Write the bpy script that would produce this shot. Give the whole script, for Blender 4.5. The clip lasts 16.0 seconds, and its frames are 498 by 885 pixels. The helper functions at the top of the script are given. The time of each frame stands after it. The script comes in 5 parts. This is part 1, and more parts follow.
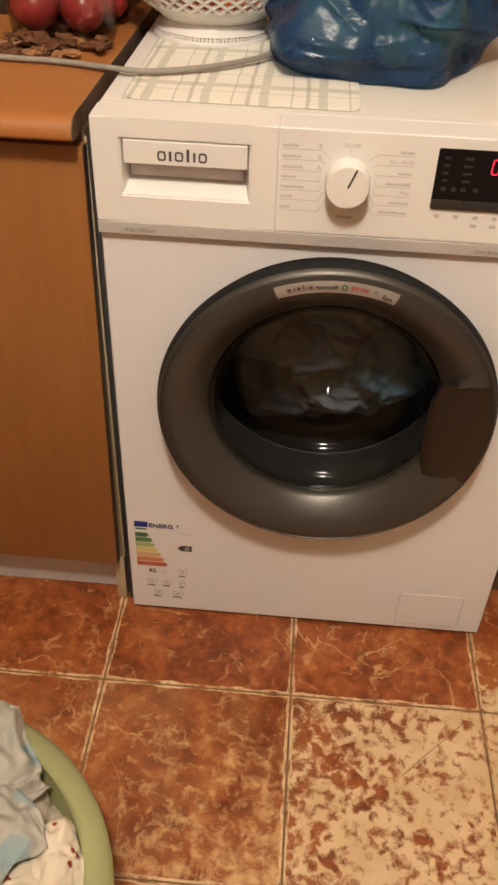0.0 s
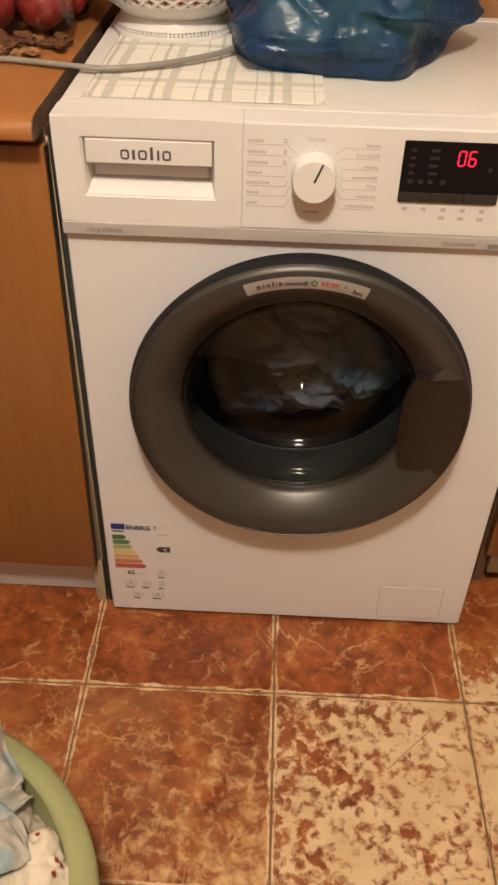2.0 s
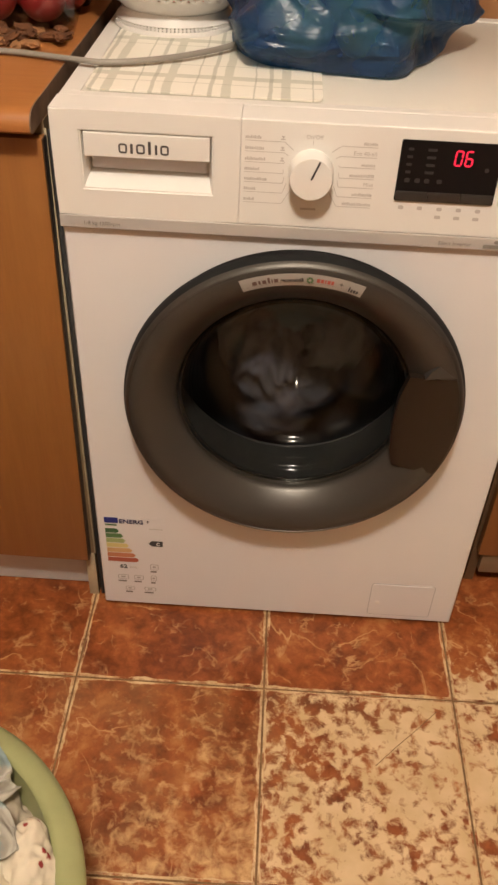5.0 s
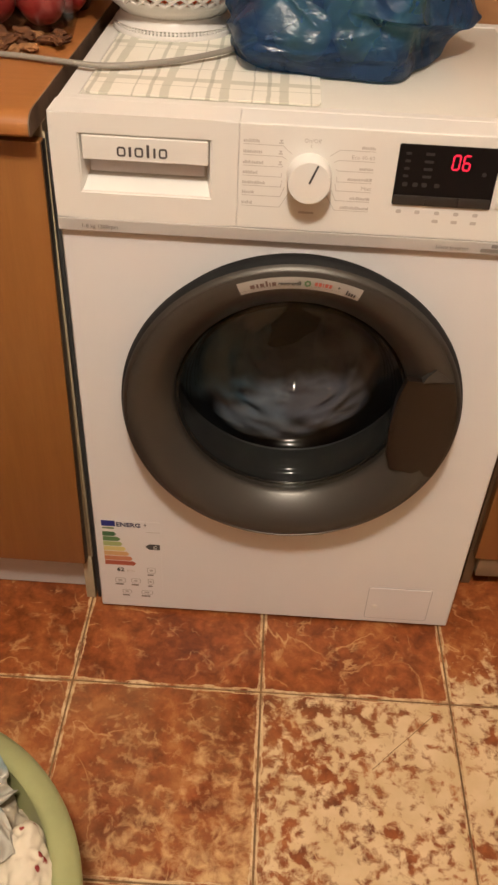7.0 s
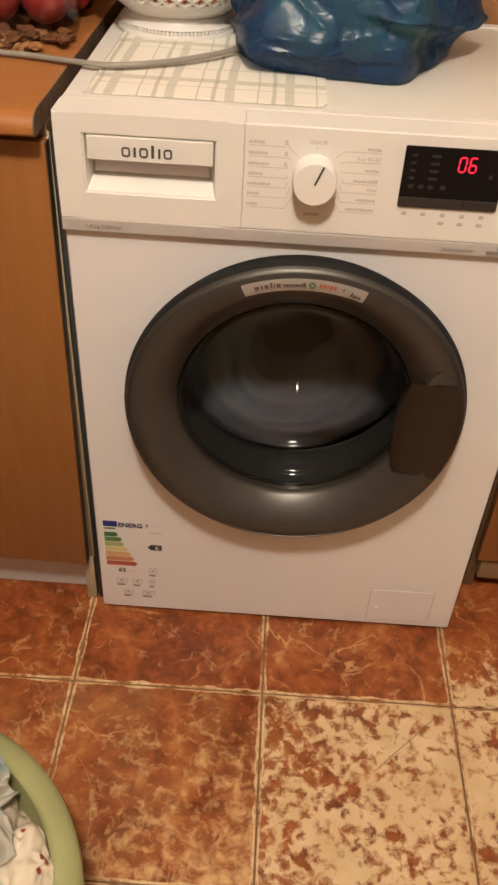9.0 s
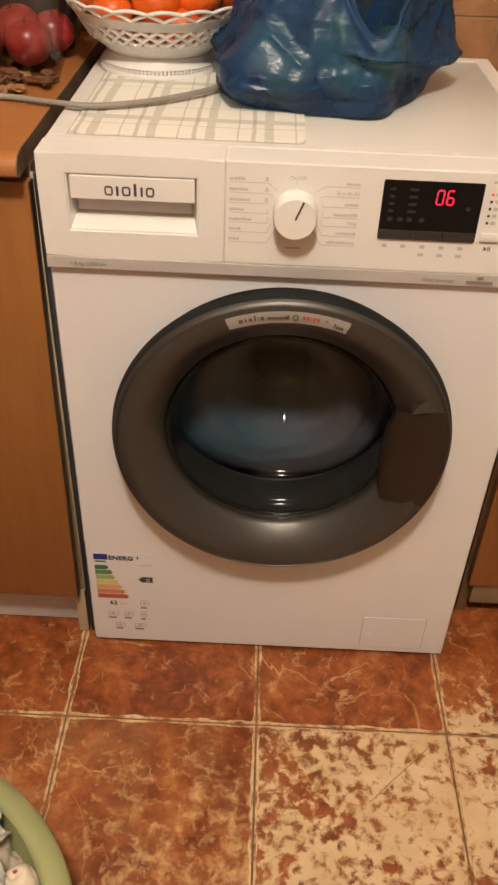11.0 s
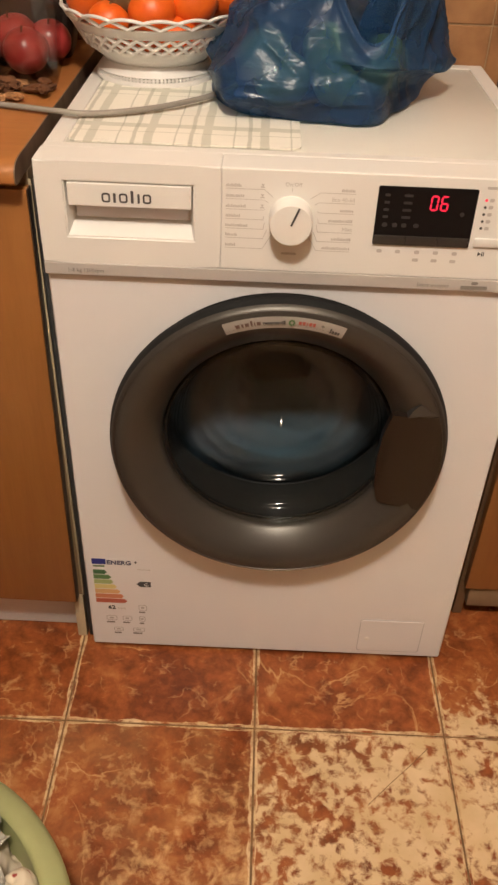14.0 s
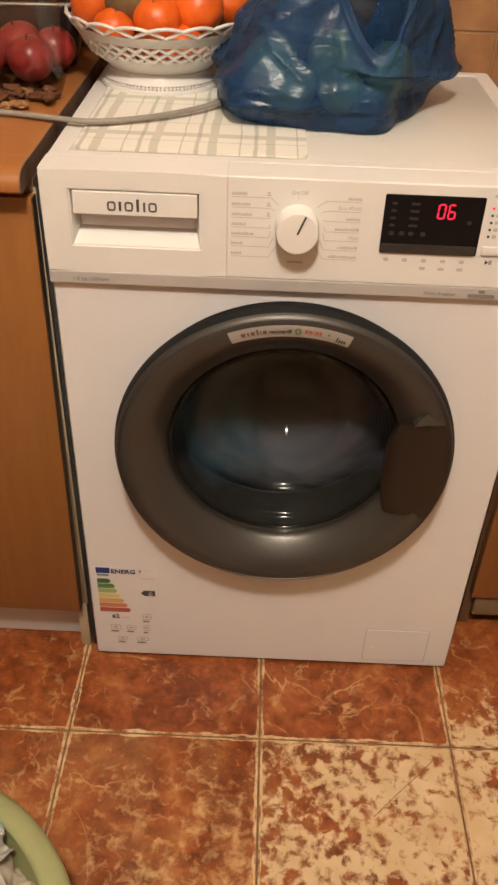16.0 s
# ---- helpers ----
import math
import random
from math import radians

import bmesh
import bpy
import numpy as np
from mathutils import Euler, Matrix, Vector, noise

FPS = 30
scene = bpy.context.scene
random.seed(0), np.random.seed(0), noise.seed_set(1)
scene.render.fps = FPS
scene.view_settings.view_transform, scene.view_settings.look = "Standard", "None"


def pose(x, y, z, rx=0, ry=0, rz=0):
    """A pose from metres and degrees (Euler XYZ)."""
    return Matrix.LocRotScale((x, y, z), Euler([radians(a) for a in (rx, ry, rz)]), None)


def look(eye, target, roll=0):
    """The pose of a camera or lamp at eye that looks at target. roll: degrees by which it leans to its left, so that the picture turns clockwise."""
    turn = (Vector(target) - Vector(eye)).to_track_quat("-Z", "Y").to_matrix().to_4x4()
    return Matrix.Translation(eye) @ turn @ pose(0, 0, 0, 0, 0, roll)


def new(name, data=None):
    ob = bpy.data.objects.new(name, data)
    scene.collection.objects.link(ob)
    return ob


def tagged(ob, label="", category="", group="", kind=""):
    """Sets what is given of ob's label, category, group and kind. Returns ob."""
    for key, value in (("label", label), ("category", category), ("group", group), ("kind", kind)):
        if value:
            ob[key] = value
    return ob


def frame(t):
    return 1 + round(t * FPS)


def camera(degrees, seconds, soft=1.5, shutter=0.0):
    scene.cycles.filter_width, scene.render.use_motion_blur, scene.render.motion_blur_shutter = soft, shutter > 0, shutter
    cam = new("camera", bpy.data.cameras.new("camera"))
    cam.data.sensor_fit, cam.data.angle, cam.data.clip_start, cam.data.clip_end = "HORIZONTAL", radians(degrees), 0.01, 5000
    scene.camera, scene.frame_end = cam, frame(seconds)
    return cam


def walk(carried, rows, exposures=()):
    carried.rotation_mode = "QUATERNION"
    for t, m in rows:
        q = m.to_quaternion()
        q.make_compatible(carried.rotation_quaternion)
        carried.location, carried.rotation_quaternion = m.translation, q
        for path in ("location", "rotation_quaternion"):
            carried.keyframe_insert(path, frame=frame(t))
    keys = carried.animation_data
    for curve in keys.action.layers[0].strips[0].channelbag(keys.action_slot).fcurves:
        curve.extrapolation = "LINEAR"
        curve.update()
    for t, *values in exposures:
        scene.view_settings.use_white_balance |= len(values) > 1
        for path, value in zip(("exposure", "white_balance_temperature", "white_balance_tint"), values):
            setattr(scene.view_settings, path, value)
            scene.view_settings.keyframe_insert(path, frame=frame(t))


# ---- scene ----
cam = camera(33.3, 16.0, 2.6, 0.8)
PATH = [
    (0, (-0.057, -0.927, 1.156), (-0.141, 0.616, -0.114), 2.3),
    (0.5, (-0.058, -0.922, 1.159), (-0.12, 0.619, -0.115), 2.0),
    (1, (-0.053, -0.917, 1.161), (-0.099, 0.628, -0.109), 2.2),
    (1.5, (-0.052, -0.916, 1.156), (-0.083, 0.627, -0.116), 2.0),
    (2, (-0.05, -0.916, 1.155), (-0.086, 0.621, -0.124), 1.7),
    (2.5, (-0.048, -0.914, 1.155), (-0.089, 0.619, -0.128), 1.6),
    (3, (-0.045, -0.915, 1.156), (-0.083, 0.616, -0.13), 2.1),
    (3.5, (-0.047, -0.913, 1.156), (-0.079, 0.618, -0.131), 2.7),
    (4, (-0.044, -0.915, 1.155), (-0.076, 0.616, -0.132), 2.6),
    (6.5, (-0.049, -0.923, 1.157), (-0.069, 0.617, -0.12), 3.2),
    (7, (-0.047, -0.921, 1.155), (-0.067, 0.619, -0.121), 3.1),
    (7.5, (-0.05, -0.917, 1.154), (-0.068, 0.619, -0.126), 3.2),
    (8, (-0.05, -0.913, 1.153), (-0.065, 0.62, -0.132), 3.5),
    (8.5, (-0.05, -0.915, 1.153), (-0.064, 0.618, -0.132), 3.5),
    (9, (-0.052, -0.915, 1.157), (-0.071, 0.621, -0.124), 3.4),
    (9.5, (-0.049, -0.916, 1.156), (-0.067, 0.624, -0.119), 3.5),
    (10, (-0.047, -0.915, 1.163), (-0.056, 0.639, -0.097), 3.5),
    (10.2, (-0.046, -0.915, 1.168), (-0.0514, 0.651, -0.074), 3.1),
    (12.5, (-0.043, -0.91, 1.164), (-0.052, 0.667, -0.066), 2.3),
    (13, (-0.044, -0.916, 1.168), (-0.051, 0.663, -0.06), 2.4),
    (13.5, (-0.044, -0.92, 1.167), (-0.051, 0.662, -0.056), 2.4),
    (14, (-0.043, -0.92, 1.17), (-0.046, 0.662, -0.053), 2.4),
    (14.5, (-0.044, -0.918, 1.169), (-0.043, 0.667, -0.05), 2.7),
    (15, (-0.045, -0.917, 1.169), (-0.045, 0.671, -0.047), 2.8),
    (15.5, (-0.047, -0.915, 1.171), (-0.053, 0.671, -0.047), 2.5),
    (16, (-0.048, -0.912, 1.17), (-0.056, 0.678, -0.044), 2.3),
]
walk(cam, [(t, look(eye, target, roll)) for t, eye, target, roll in PATH])


# ---- world, light, exposure ----
world = bpy.data.worlds.new("world")
world.use_nodes = True
scene.world = world
world.node_tree.nodes["Background"].inputs[0].default_value = (1.0, 0.8, 0.6, 1)
world.node_tree.nodes["Background"].inputs[1].default_value = 0.05
LAMP = (-0.12, -1.16, 2.38)
bulb = bpy.data.lights.new("ceiling_bulb", "POINT")
bulb.energy = 124
bulb.color = (1.0, 0.87, 0.73)
bulb.shadow_soft_size = 0.10
new("ceiling_bulb", bulb).location = LAMP
scene.view_settings.exposure = 0.0


# ---- materials ----
def material(name, rough=0.5, metal=0.0, base=(0.8, 0.8, 0.8)):
    m = bpy.data.materials.new(name)
    m.use_nodes = True
    b = m.node_tree.nodes["Principled BSDF"]
    b.inputs["Base Color"].default_value = (*base, 1)
    b.inputs["Roughness"].default_value = rough
    b.inputs["Metallic"].default_value = metal
    return m, m.node_tree, b


def node(nt, kind, **kw):
    n = nt.nodes.new(kind)
    for k, v in kw.items():
        if k in n.inputs:
            n.inputs[k].default_value = v
    return n


def ramp(nt, src, stops, mode="LINEAR"):
    r = nt.nodes.new("ShaderNodeValToRGB")
    r.color_ramp.interpolation = mode
    e = r.color_ramp.elements
    while len(e) < len(stops):
        e.new(0.5)
    for el, (p, c) in zip(e, stops):
        el.position = p
        el.color = (*c, 1) if len(c) == 3 else c
    nt.links.new(src, r.inputs[0])
    return r.outputs[0]


def mix(nt, fac, a, b, blend="MIX"):
    m = nt.nodes.new("ShaderNodeMix")
    m.data_type = "RGBA"
    m.blend_type = blend
    for sock, v in ((m.inputs[0], fac), (m.inputs[6], a), (m.inputs[7], b)):
        if isinstance(v, bpy.types.NodeSocket):
            nt.links.new(v, sock)
        elif isinstance(v, (int, float)):
            sock.default_value = v
        else:
            sock.default_value = (*v, 1)
    return m.outputs[2]


def calc(nt, op, a, b=None, c=None, clamp=False):
    m = nt.nodes.new("ShaderNodeMath")
    m.operation = op
    m.use_clamp = clamp
    for i, v in enumerate((a, b, c)):
        if v is None:
            continue
        if isinstance(v, bpy.types.NodeSocket):
            nt.links.new(v, m.inputs[i])
        else:
            m.inputs[i].default_value = v
    return m.outputs[0]


def coords(nt, which="Object", scale=(1, 1, 1)):
    if which == "Position":
        src = nt.nodes.new("ShaderNodeNewGeometry").outputs["Position"]
    else:
        src = nt.nodes.new("ShaderNodeTexCoord").outputs[which]
    mp = nt.nodes.new("ShaderNodeMapping")
    mp.inputs["Scale"].default_value = scale
    nt.links.new(src, mp.inputs[0])
    return mp.outputs[0]


def noise_tex(nt, vec, scale, detail=4, rough=0.55, distort=0.0):
    n = node(nt, "ShaderNodeTexNoise", Scale=scale, Detail=detail, Roughness=rough, Distortion=distort)
    nt.links.new(vec, n.inputs["Vector"])
    return n.outputs[0]


def bump(nt, b, height, strength=0.2, dist=0.002):
    n = node(nt, "ShaderNodeBump", Strength=strength, Distance=dist)
    nt.links.new(height, n.inputs["Height"])
    nt.links.new(n.outputs[0], b.inputs["Normal"])


def simple(name, base, rough, metal=0.0, vary=0.08, scale=30, bumps=0.05, rvary=0.1):
    """A paint or plastic with slight cloudiness, uneven gloss and fine relief."""
    m, nt, b = material(name, rough, metal, base)
    v = coords(nt, "Position")
    n = noise_tex(nt, v, scale, 5)
    nt.links.new(ramp(nt, n, [(0.25, tuple(c * (1 - vary) for c in base)), (0.75, tuple(min(1, c * (1 + vary)) for c in base))]), b.inputs["Base Color"])
    n2 = noise_tex(nt, v, scale * 0.3, 4)
    nt.links.new(calc(nt, "MULTIPLY_ADD", n2, rvary * 2, max(0.02, rough - rvary)), b.inputs["Roughness"])
    if bumps:
        bump(nt, b, noise_tex(nt, v, scale * 12, 2), bumps, 0.0005)
    return m


def glow(name, colour, strength):
    m, nt, b = material(name, 0.4, 0, (0.05, 0.0, 0.0))
    b.inputs["Emission Color"].default_value = (*colour, 1)
    b.inputs["Emission Strength"].default_value = strength
    return m


WHITE = simple("white_enamel", (0.70, 0.69, 0.69), 0.28, vary=0.003, scale=3, bumps=0.02, rvary=0.02)
WHITE_PLASTIC = simple("white_plastic", (0.725, 0.712, 0.675), 0.33, vary=0.003, scale=3, bumps=0.02, rvary=0.02)
LID = simple("lid_laminate", (0.64, 0.63, 0.575), 0.22, vary=0.02, scale=8, bumps=0.03, rvary=0.05)
STRIP = simple("silver_grey_strip", (0.47, 0.45, 0.43), 0.42, 0.15, vary=0.02, scale=20, bumps=0.02)
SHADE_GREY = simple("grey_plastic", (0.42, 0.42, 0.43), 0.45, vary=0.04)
POCKET = simple("pale_grey_plastic", (0.66, 0.65, 0.67), 0.45, vary=0.03)
PRINT = simple("grey_print", (0.47, 0.44, 0.41), 0.6, vary=0.05, bumps=0)
STRIP_INK = simple("strip_ink", (0.20, 0.185, 0.17), 0.6, bumps=0)
PRINT_DARK = simple("dark_print", (0.05, 0.05, 0.05), 0.5, vary=0.05, bumps=0)
RING = simple("grey_chromed_door_plastic", (0.058, 0.053, 0.046), 0.36, 0.42, vary=0.05, scale=10, bumps=0.02, rvary=0.04)
RIM_BLACK = simple("black_door_back", (0.010, 0.010, 0.0105), 0.7, vary=0.05)
RIM_BLACK.node_tree.nodes["Principled BSDF"].inputs["Specular IOR Level"].default_value = 0.2
HANDLE = simple("dark_brown_grey_handle", (0.0145, 0.0085, 0.0055), 0.4, 0.1, vary=0.05, bumps=0.02)
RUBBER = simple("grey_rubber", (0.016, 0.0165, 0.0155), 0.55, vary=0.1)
# steel far darker than bare metal: the drum's inner shade is in this colour
STEEL = simple("shade_dark_drum_steel", (0.014, 0.014, 0.015), 0.6, 0.2, vary=0.1, scale=40)
INNER = simple("machine_inside", (0.03, 0.03, 0.03), 0.7)
BLACK_GLASS = simple("black_display_glass", (0.009, 0.008, 0.008), 0.12, vary=0.1, bumps=0, rvary=0.02)
BLACK_GLASS.node_tree.nodes["Principled BSDF"].inputs["Specular IOR Level"].default_value = 0.12
BUTTON = simple("dark_button_bar", (0.03, 0.027, 0.025), 0.3, vary=0.1, bumps=0)
FAINT = simple("faint_display_print", (0.028, 0.026, 0.026), 0.4, bumps=0)
RED_GLOW = glow("red_segment", (1.0, 0.02, 0.055), 1.7)
RED_LED = glow("red_indicator", (1.0, 0.04, 0.08), 1.5)
STICKER = simple("sticker_paper", (0.80, 0.79, 0.77), 0.4, vary=0.02, bumps=0)
STICKER_GREY = simple("silver_sticker", (0.35, 0.34, 0.32), 0.4, 0.1, vary=0.03, bumps=0)
LOGO_GREY = simple("logo_grey", (0.09, 0.085, 0.085), 0.35, 0.3, vary=0.05, bumps=0)


def flat(name, base, rough=0.5):
    return simple(name, base, rough, vary=0.05, bumps=0)


def pane(name, tint, gloss, rough=0.015, ribs=0.0):
    """Clear sheet: what lies behind shows through, with a gloss that grows at grazing angles."""
    m, nt, b = material(name)
    nt.nodes.remove(b)
    tr = node(nt, "ShaderNodeBsdfTransparent")
    tr.inputs[0].default_value = (*tint, 1)
    gl = node(nt, "ShaderNodeBsdfGlossy", Roughness=rough)
    lw = node(nt, "ShaderNodeLayerWeight", Blend=0.5)
    fr = calc(nt, "MULTIPLY_ADD", calc(nt, "POWER", lw.outputs["Facing"], 5.0), 0.35, gloss)
    mx = nt.nodes.new("ShaderNodeMixShader")
    nt.links.new(fr, mx.inputs[0])
    nt.links.new(tr.outputs[0], mx.inputs[1])
    nt.links.new(gl.outputs[0], mx.inputs[2])
    nt.links.new(mx.outputs[0], nt.nodes["Material Output"].inputs[0])
    bn = node(nt, "ShaderNodeBump", Strength=0.15 + ribs, Distance=0.0006)
    nt.links.new(noise_tex(nt, coords(nt, "Object"), 35, 3), bn.inputs["Height"])
    nt.links.new(bn.outputs[0], gl.inputs["Normal"])
    return m


GLASS = pane("door_glass", (0.885, 0.89, 0.875), 0.018, 0.09)
CLEAR = pane("clear_plastic", (0.84, 0.83, 0.82), 0.055, 0.06, 0.5)


def wood(name, light, dark, along=2):
    m, nt, b = material(name, 0.4)
    s = [9, 9, 9]
    s[along] = 0.7
    v = coords(nt, "Position", tuple(s))
    n = noise_tex(nt, v, 5, 6, 0.6, 0.6)
    fine = noise_tex(nt, v, 38, 3)
    blend = calc(nt, "MULTIPLY_ADD", fine, 0.3, calc(nt, "MULTIPLY", n, 0.7))
    nt.links.new(ramp(nt, blend, [(0.3, dark), (0.7, light)]), b.inputs["Base Color"])
    stain = noise_tex(nt, coords(nt, "Position"), 7, 4)
    nt.links.new(calc(nt, "MULTIPLY_ADD", stain, 0.3, 0.25), b.inputs["Roughness"])
    bump(nt, b, fine, 0.08, 0.0006)
    return m


CAB_WOOD = wood("beech_laminate_door", (0.275, 0.114, 0.030), (0.215, 0.085, 0.021))
TOP_WOOD = wood("beech_worktop", (0.36, 0.145, 0.040), (0.28, 0.105, 0.028), 0)
CHIP = simple("raw_worktop_end", (0.17, 0.112, 0.072), 0.75, vary=0.4, scale=22, bumps=0.3)
# darker copy of the side laminate: shade beside the washer put into the colour
SHADED_SIDE = simple("shaded_side_laminate", (0.125, 0.072, 0.034), 0.55, vary=0.1)
PALE_EDGE = simple("pale_edge_band", (0.42, 0.35, 0.24), 0.5, vary=0.15, scale=25)
DARK_SIDE = simple("side_panel_laminate", (0.22, 0.15, 0.085), 0.5, vary=0.1)
# dark grey that paints the shade inside the gap beside the washer
GAP = simple("gap_shade_grey", (0.032, 0.032, 0.032), 0.7, vary=0.15)
PLINTH = wood("grey_plinth", (0.66, 0.66, 0.66), (0.58, 0.58, 0.575), 0)


def tile_material(name, edge):
    """Glazed marbled terracotta tile, its glaze worn through to the cream body where people stand."""
    m, nt, b = material(name, 0.3)
    v = coords(nt, "Position")
    big = noise_tex(nt, v, 9, 6, 0.6, 0.5)
    fine = noise_tex(nt, v, 45, 6, 0.65, 0.3)
    base = ramp(nt, calc(nt, "MULTIPLY_ADD", fine, 0.45, calc(nt, "MULTIPLY", big, 0.6)),
                [(0.33, (0.075, 0.016, 0.006)), (0.47, (0.170, 0.041, 0.011)), (0.58, (0.285, 0.083, 0.023)), (0.71, (0.43, 0.18, 0.066))])
    # pale veins and scratches
    def veins(scale, width, distort, lo, hi):
        f = noise_tex(nt, v, scale, 5, 0.5, distort)
        d = calc(nt, "ABSOLUTE", calc(nt, "SUBTRACT", f, 0.5))
        line = calc(nt, "SUBTRACT", 1.0, calc(nt, "MULTIPLY", d, 1 / width), clamp=True)
        gate = calc(nt, "MULTIPLY", calc(nt, "SUBTRACT", noise_tex(nt, v, scale * 1.3 + 3, 3), lo), 1 / (hi - lo), clamp=True)
        return calc(nt, "MULTIPLY", line, gate)

    vein = calc(nt, "MAXIMUM", veins(6.0, 0.014, 0.9, 0.45, 0.62), calc(nt, "MULTIPLY", veins(19.0, 0.030, 0.3, 0.50, 0.66), 0.8))
    base = mix(nt, calc(nt, "MULTIPLY", vein, 0.6), base, (0.66, 0.42, 0.20))
    # wear, tile by tile: hardly any under the machine, some beside it, most where people stand
    sep = nt.nodes.new("ShaderNodeSeparateXYZ")
    nt.links.new(v, sep.inputs[0])
    x, y = sep.outputs[0], sep.outputs[1]

    def beyond(axis, at, sign=1.0, sharp=500.0):
        return calc(nt, "MULTIPLY", calc(nt, "SUBTRACT", axis, at), sign * sharp, clamp=True)

    row = beyond(y, -0.149, -1.0)
    mid, far = beyond(x, -0.0165), beyond(x, 0.2855)
    side = calc(nt, "MULTIPLY_ADD", calc(nt, "ADD", x, 0.3185), 1.55, calc(nt, "MULTIPLY", calc(nt, "ADD", y, 0.149), -1.9))
    soft = calc(nt, "MULTIPLY_ADD", side, 0.58, 0.19, clamp=True)
    open_floor = calc(nt, "MULTIPLY_ADD", calc(nt, "ADD", calc(nt, "MULTIPLY", calc(nt, "ADD", x, 0.0165), 3.0), calc(nt, "MULTIPLY", calc(nt, "ADD", y, 0.149), -2.2), clamp=True), 0.34, 0.46)
    front = calc(nt, "ADD", calc(nt, "MULTIPLY", soft, calc(nt, "SUBTRACT", 1.0, mid)), calc(nt, "MULTIPLY", open_floor, mid))
    back = calc(nt, "MULTIPLY", far, calc(nt, "MULTIPLY_ADD", y, -6.0, 0.12, clamp=True))
    field = calc(nt, "ADD", calc(nt, "MULTIPLY", front, row), calc(nt, "MULTIPLY", calc(nt, "MULTIPLY", back, calc(nt, "SUBTRACT", 1.0, row)), 0.8))
    away = calc(nt, "SQRT", calc(nt, "ADD", calc(nt, "POWER", calc(nt, "ABSOLUTE", calc(nt, "SUBTRACT", x, 0.15)), 2.0), calc(nt, "POWER", calc(nt, "ABSOLUTE", calc(nt, "ADD", y, 0.45)), 2.0)))
    field = calc(nt, "MULTIPLY", field, calc(nt, "MULTIPLY_ADD", away, -1.6, 2.0, clamp=True))
    patch = noise_tex(nt, v, 54, 6, 0.60, 0.35)
    patch2 = noise_tex(nt, v, 12, 4, 0.6)
    raw = calc(nt, "ADD", calc(nt, "MULTIPLY", patch, 0.78), calc(nt, "MULTIPLY", patch2, 0.36))
    level = calc(nt, "MULTIPLY_ADD", calc(nt, "SUBTRACT", 0.5, field), 0.34, 0.57)
    worn = calc(nt, "MULTIPLY", calc(nt, "SUBTRACT", raw, level), calc(nt, "MULTIPLY_ADD", mid, 5.0, 5.0), clamp=True)
    worn = calc(nt, "MULTIPLY", worn, calc(nt, "MULTIPLY_ADD", mid, 0.1, 0.88))
    # chipped rim of each tile
    own = nt.nodes.new("ShaderNodeSeparateXYZ")
    nt.links.new(coords(nt, "Object"), own.inputs[0])
    rim = calc(nt, "MAXIMUM", calc(nt, "ABSOLUTE", own.outputs[0]), calc(nt, "ABSOLUTE", own.outputs[1]))
    reach = calc(nt, "MULTIPLY_ADD", noise_tex(nt, v, 24, 5, 0.65), 0.017, -0.0042)
    chip = calc(nt, "MULTIPLY", calc(nt, "SUBTRACT", calc(nt, "ADD", rim, reach), 0.1494), 700.0, clamp=True)
    worn = calc(nt, "MAXIMUM", worn, calc(nt, "MULTIPLY", chip, 0.9))
    if edge:
        chips = noise_tex(nt, v, 28, 6, 0.7)
        worn = calc(nt, "MULTIPLY", calc(nt, "SUBTRACT", chips, 0.40), 6.0, clamp=True)
    # half-worn glaze, dulled but not through
    dull = calc(nt, "MULTIPLY", calc(nt, "SUBTRACT", noise_tex(nt, v, 13, 7, 0.65, 0.3), 0.40), 4.0, clamp=True)
    base = mix(nt, calc(nt, "MULTIPLY", calc(nt, "MULTIPLY", dull, row), 0.35), base, (0.40, 0.20, 0.08))
    cream = ramp(nt, noise_tex(nt, v, 16, 5), [(0.3, (0.54, 0.385, 0.205)), (0.7, (0.68, 0.51, 0.31))])
    cream = mix(nt, calc(nt, "MULTIPLY", calc(nt, "SUBTRACT", 1.0, mid), calc(nt, "SUBTRACT", 1.0, chip)), cream, (0.62, 0.40, 0.19))
    nt.links.new(mix(nt, worn, base, cream), b.inputs["Base Color"])
    nt.links.new(calc(nt, "MULTIPLY_ADD", worn, 0.25, 0.36), b.inputs["Roughness"])
    b.inputs["Specular IOR Level"].default_value = 0.3
    bump(nt, b, calc(nt, "MULTIPLY_ADD", worn, -0.6, calc(nt, "MULTIPLY", fine, 0.5)), 0.2, 0.0008)
    return m


TILE = tile_material("worn_glazed_tile", False)
TILE_EDGE = tile_material("chipped_tile_edge", True)
GROUT = simple("dirty_grout", (0.19, 0.105, 0.045), 0.9, vary=0.4, scale=40, bumps=0.4)
WALL_TILE = simple("marbled_wall_tile", (0.29, 0.145, 0.065), 0.25, vary=0.35, scale=16, bumps=0.05)
WALL_GROUT = simple("wall_grout", (0.30, 0.19, 0.10), 0.9)
# for the unseen walls: kept dark to weaken glass reflections and fill light
PLASTER = simple("dimmed_wall_plaster", (0.30, 0.22, 0.15), 0.85, vary=0.06, scale=5, bumps=0.3)
CEILING = simple("white_ceiling_paint", (0.75, 0.70, 0.62), 0.9, vary=0.04, scale=5)


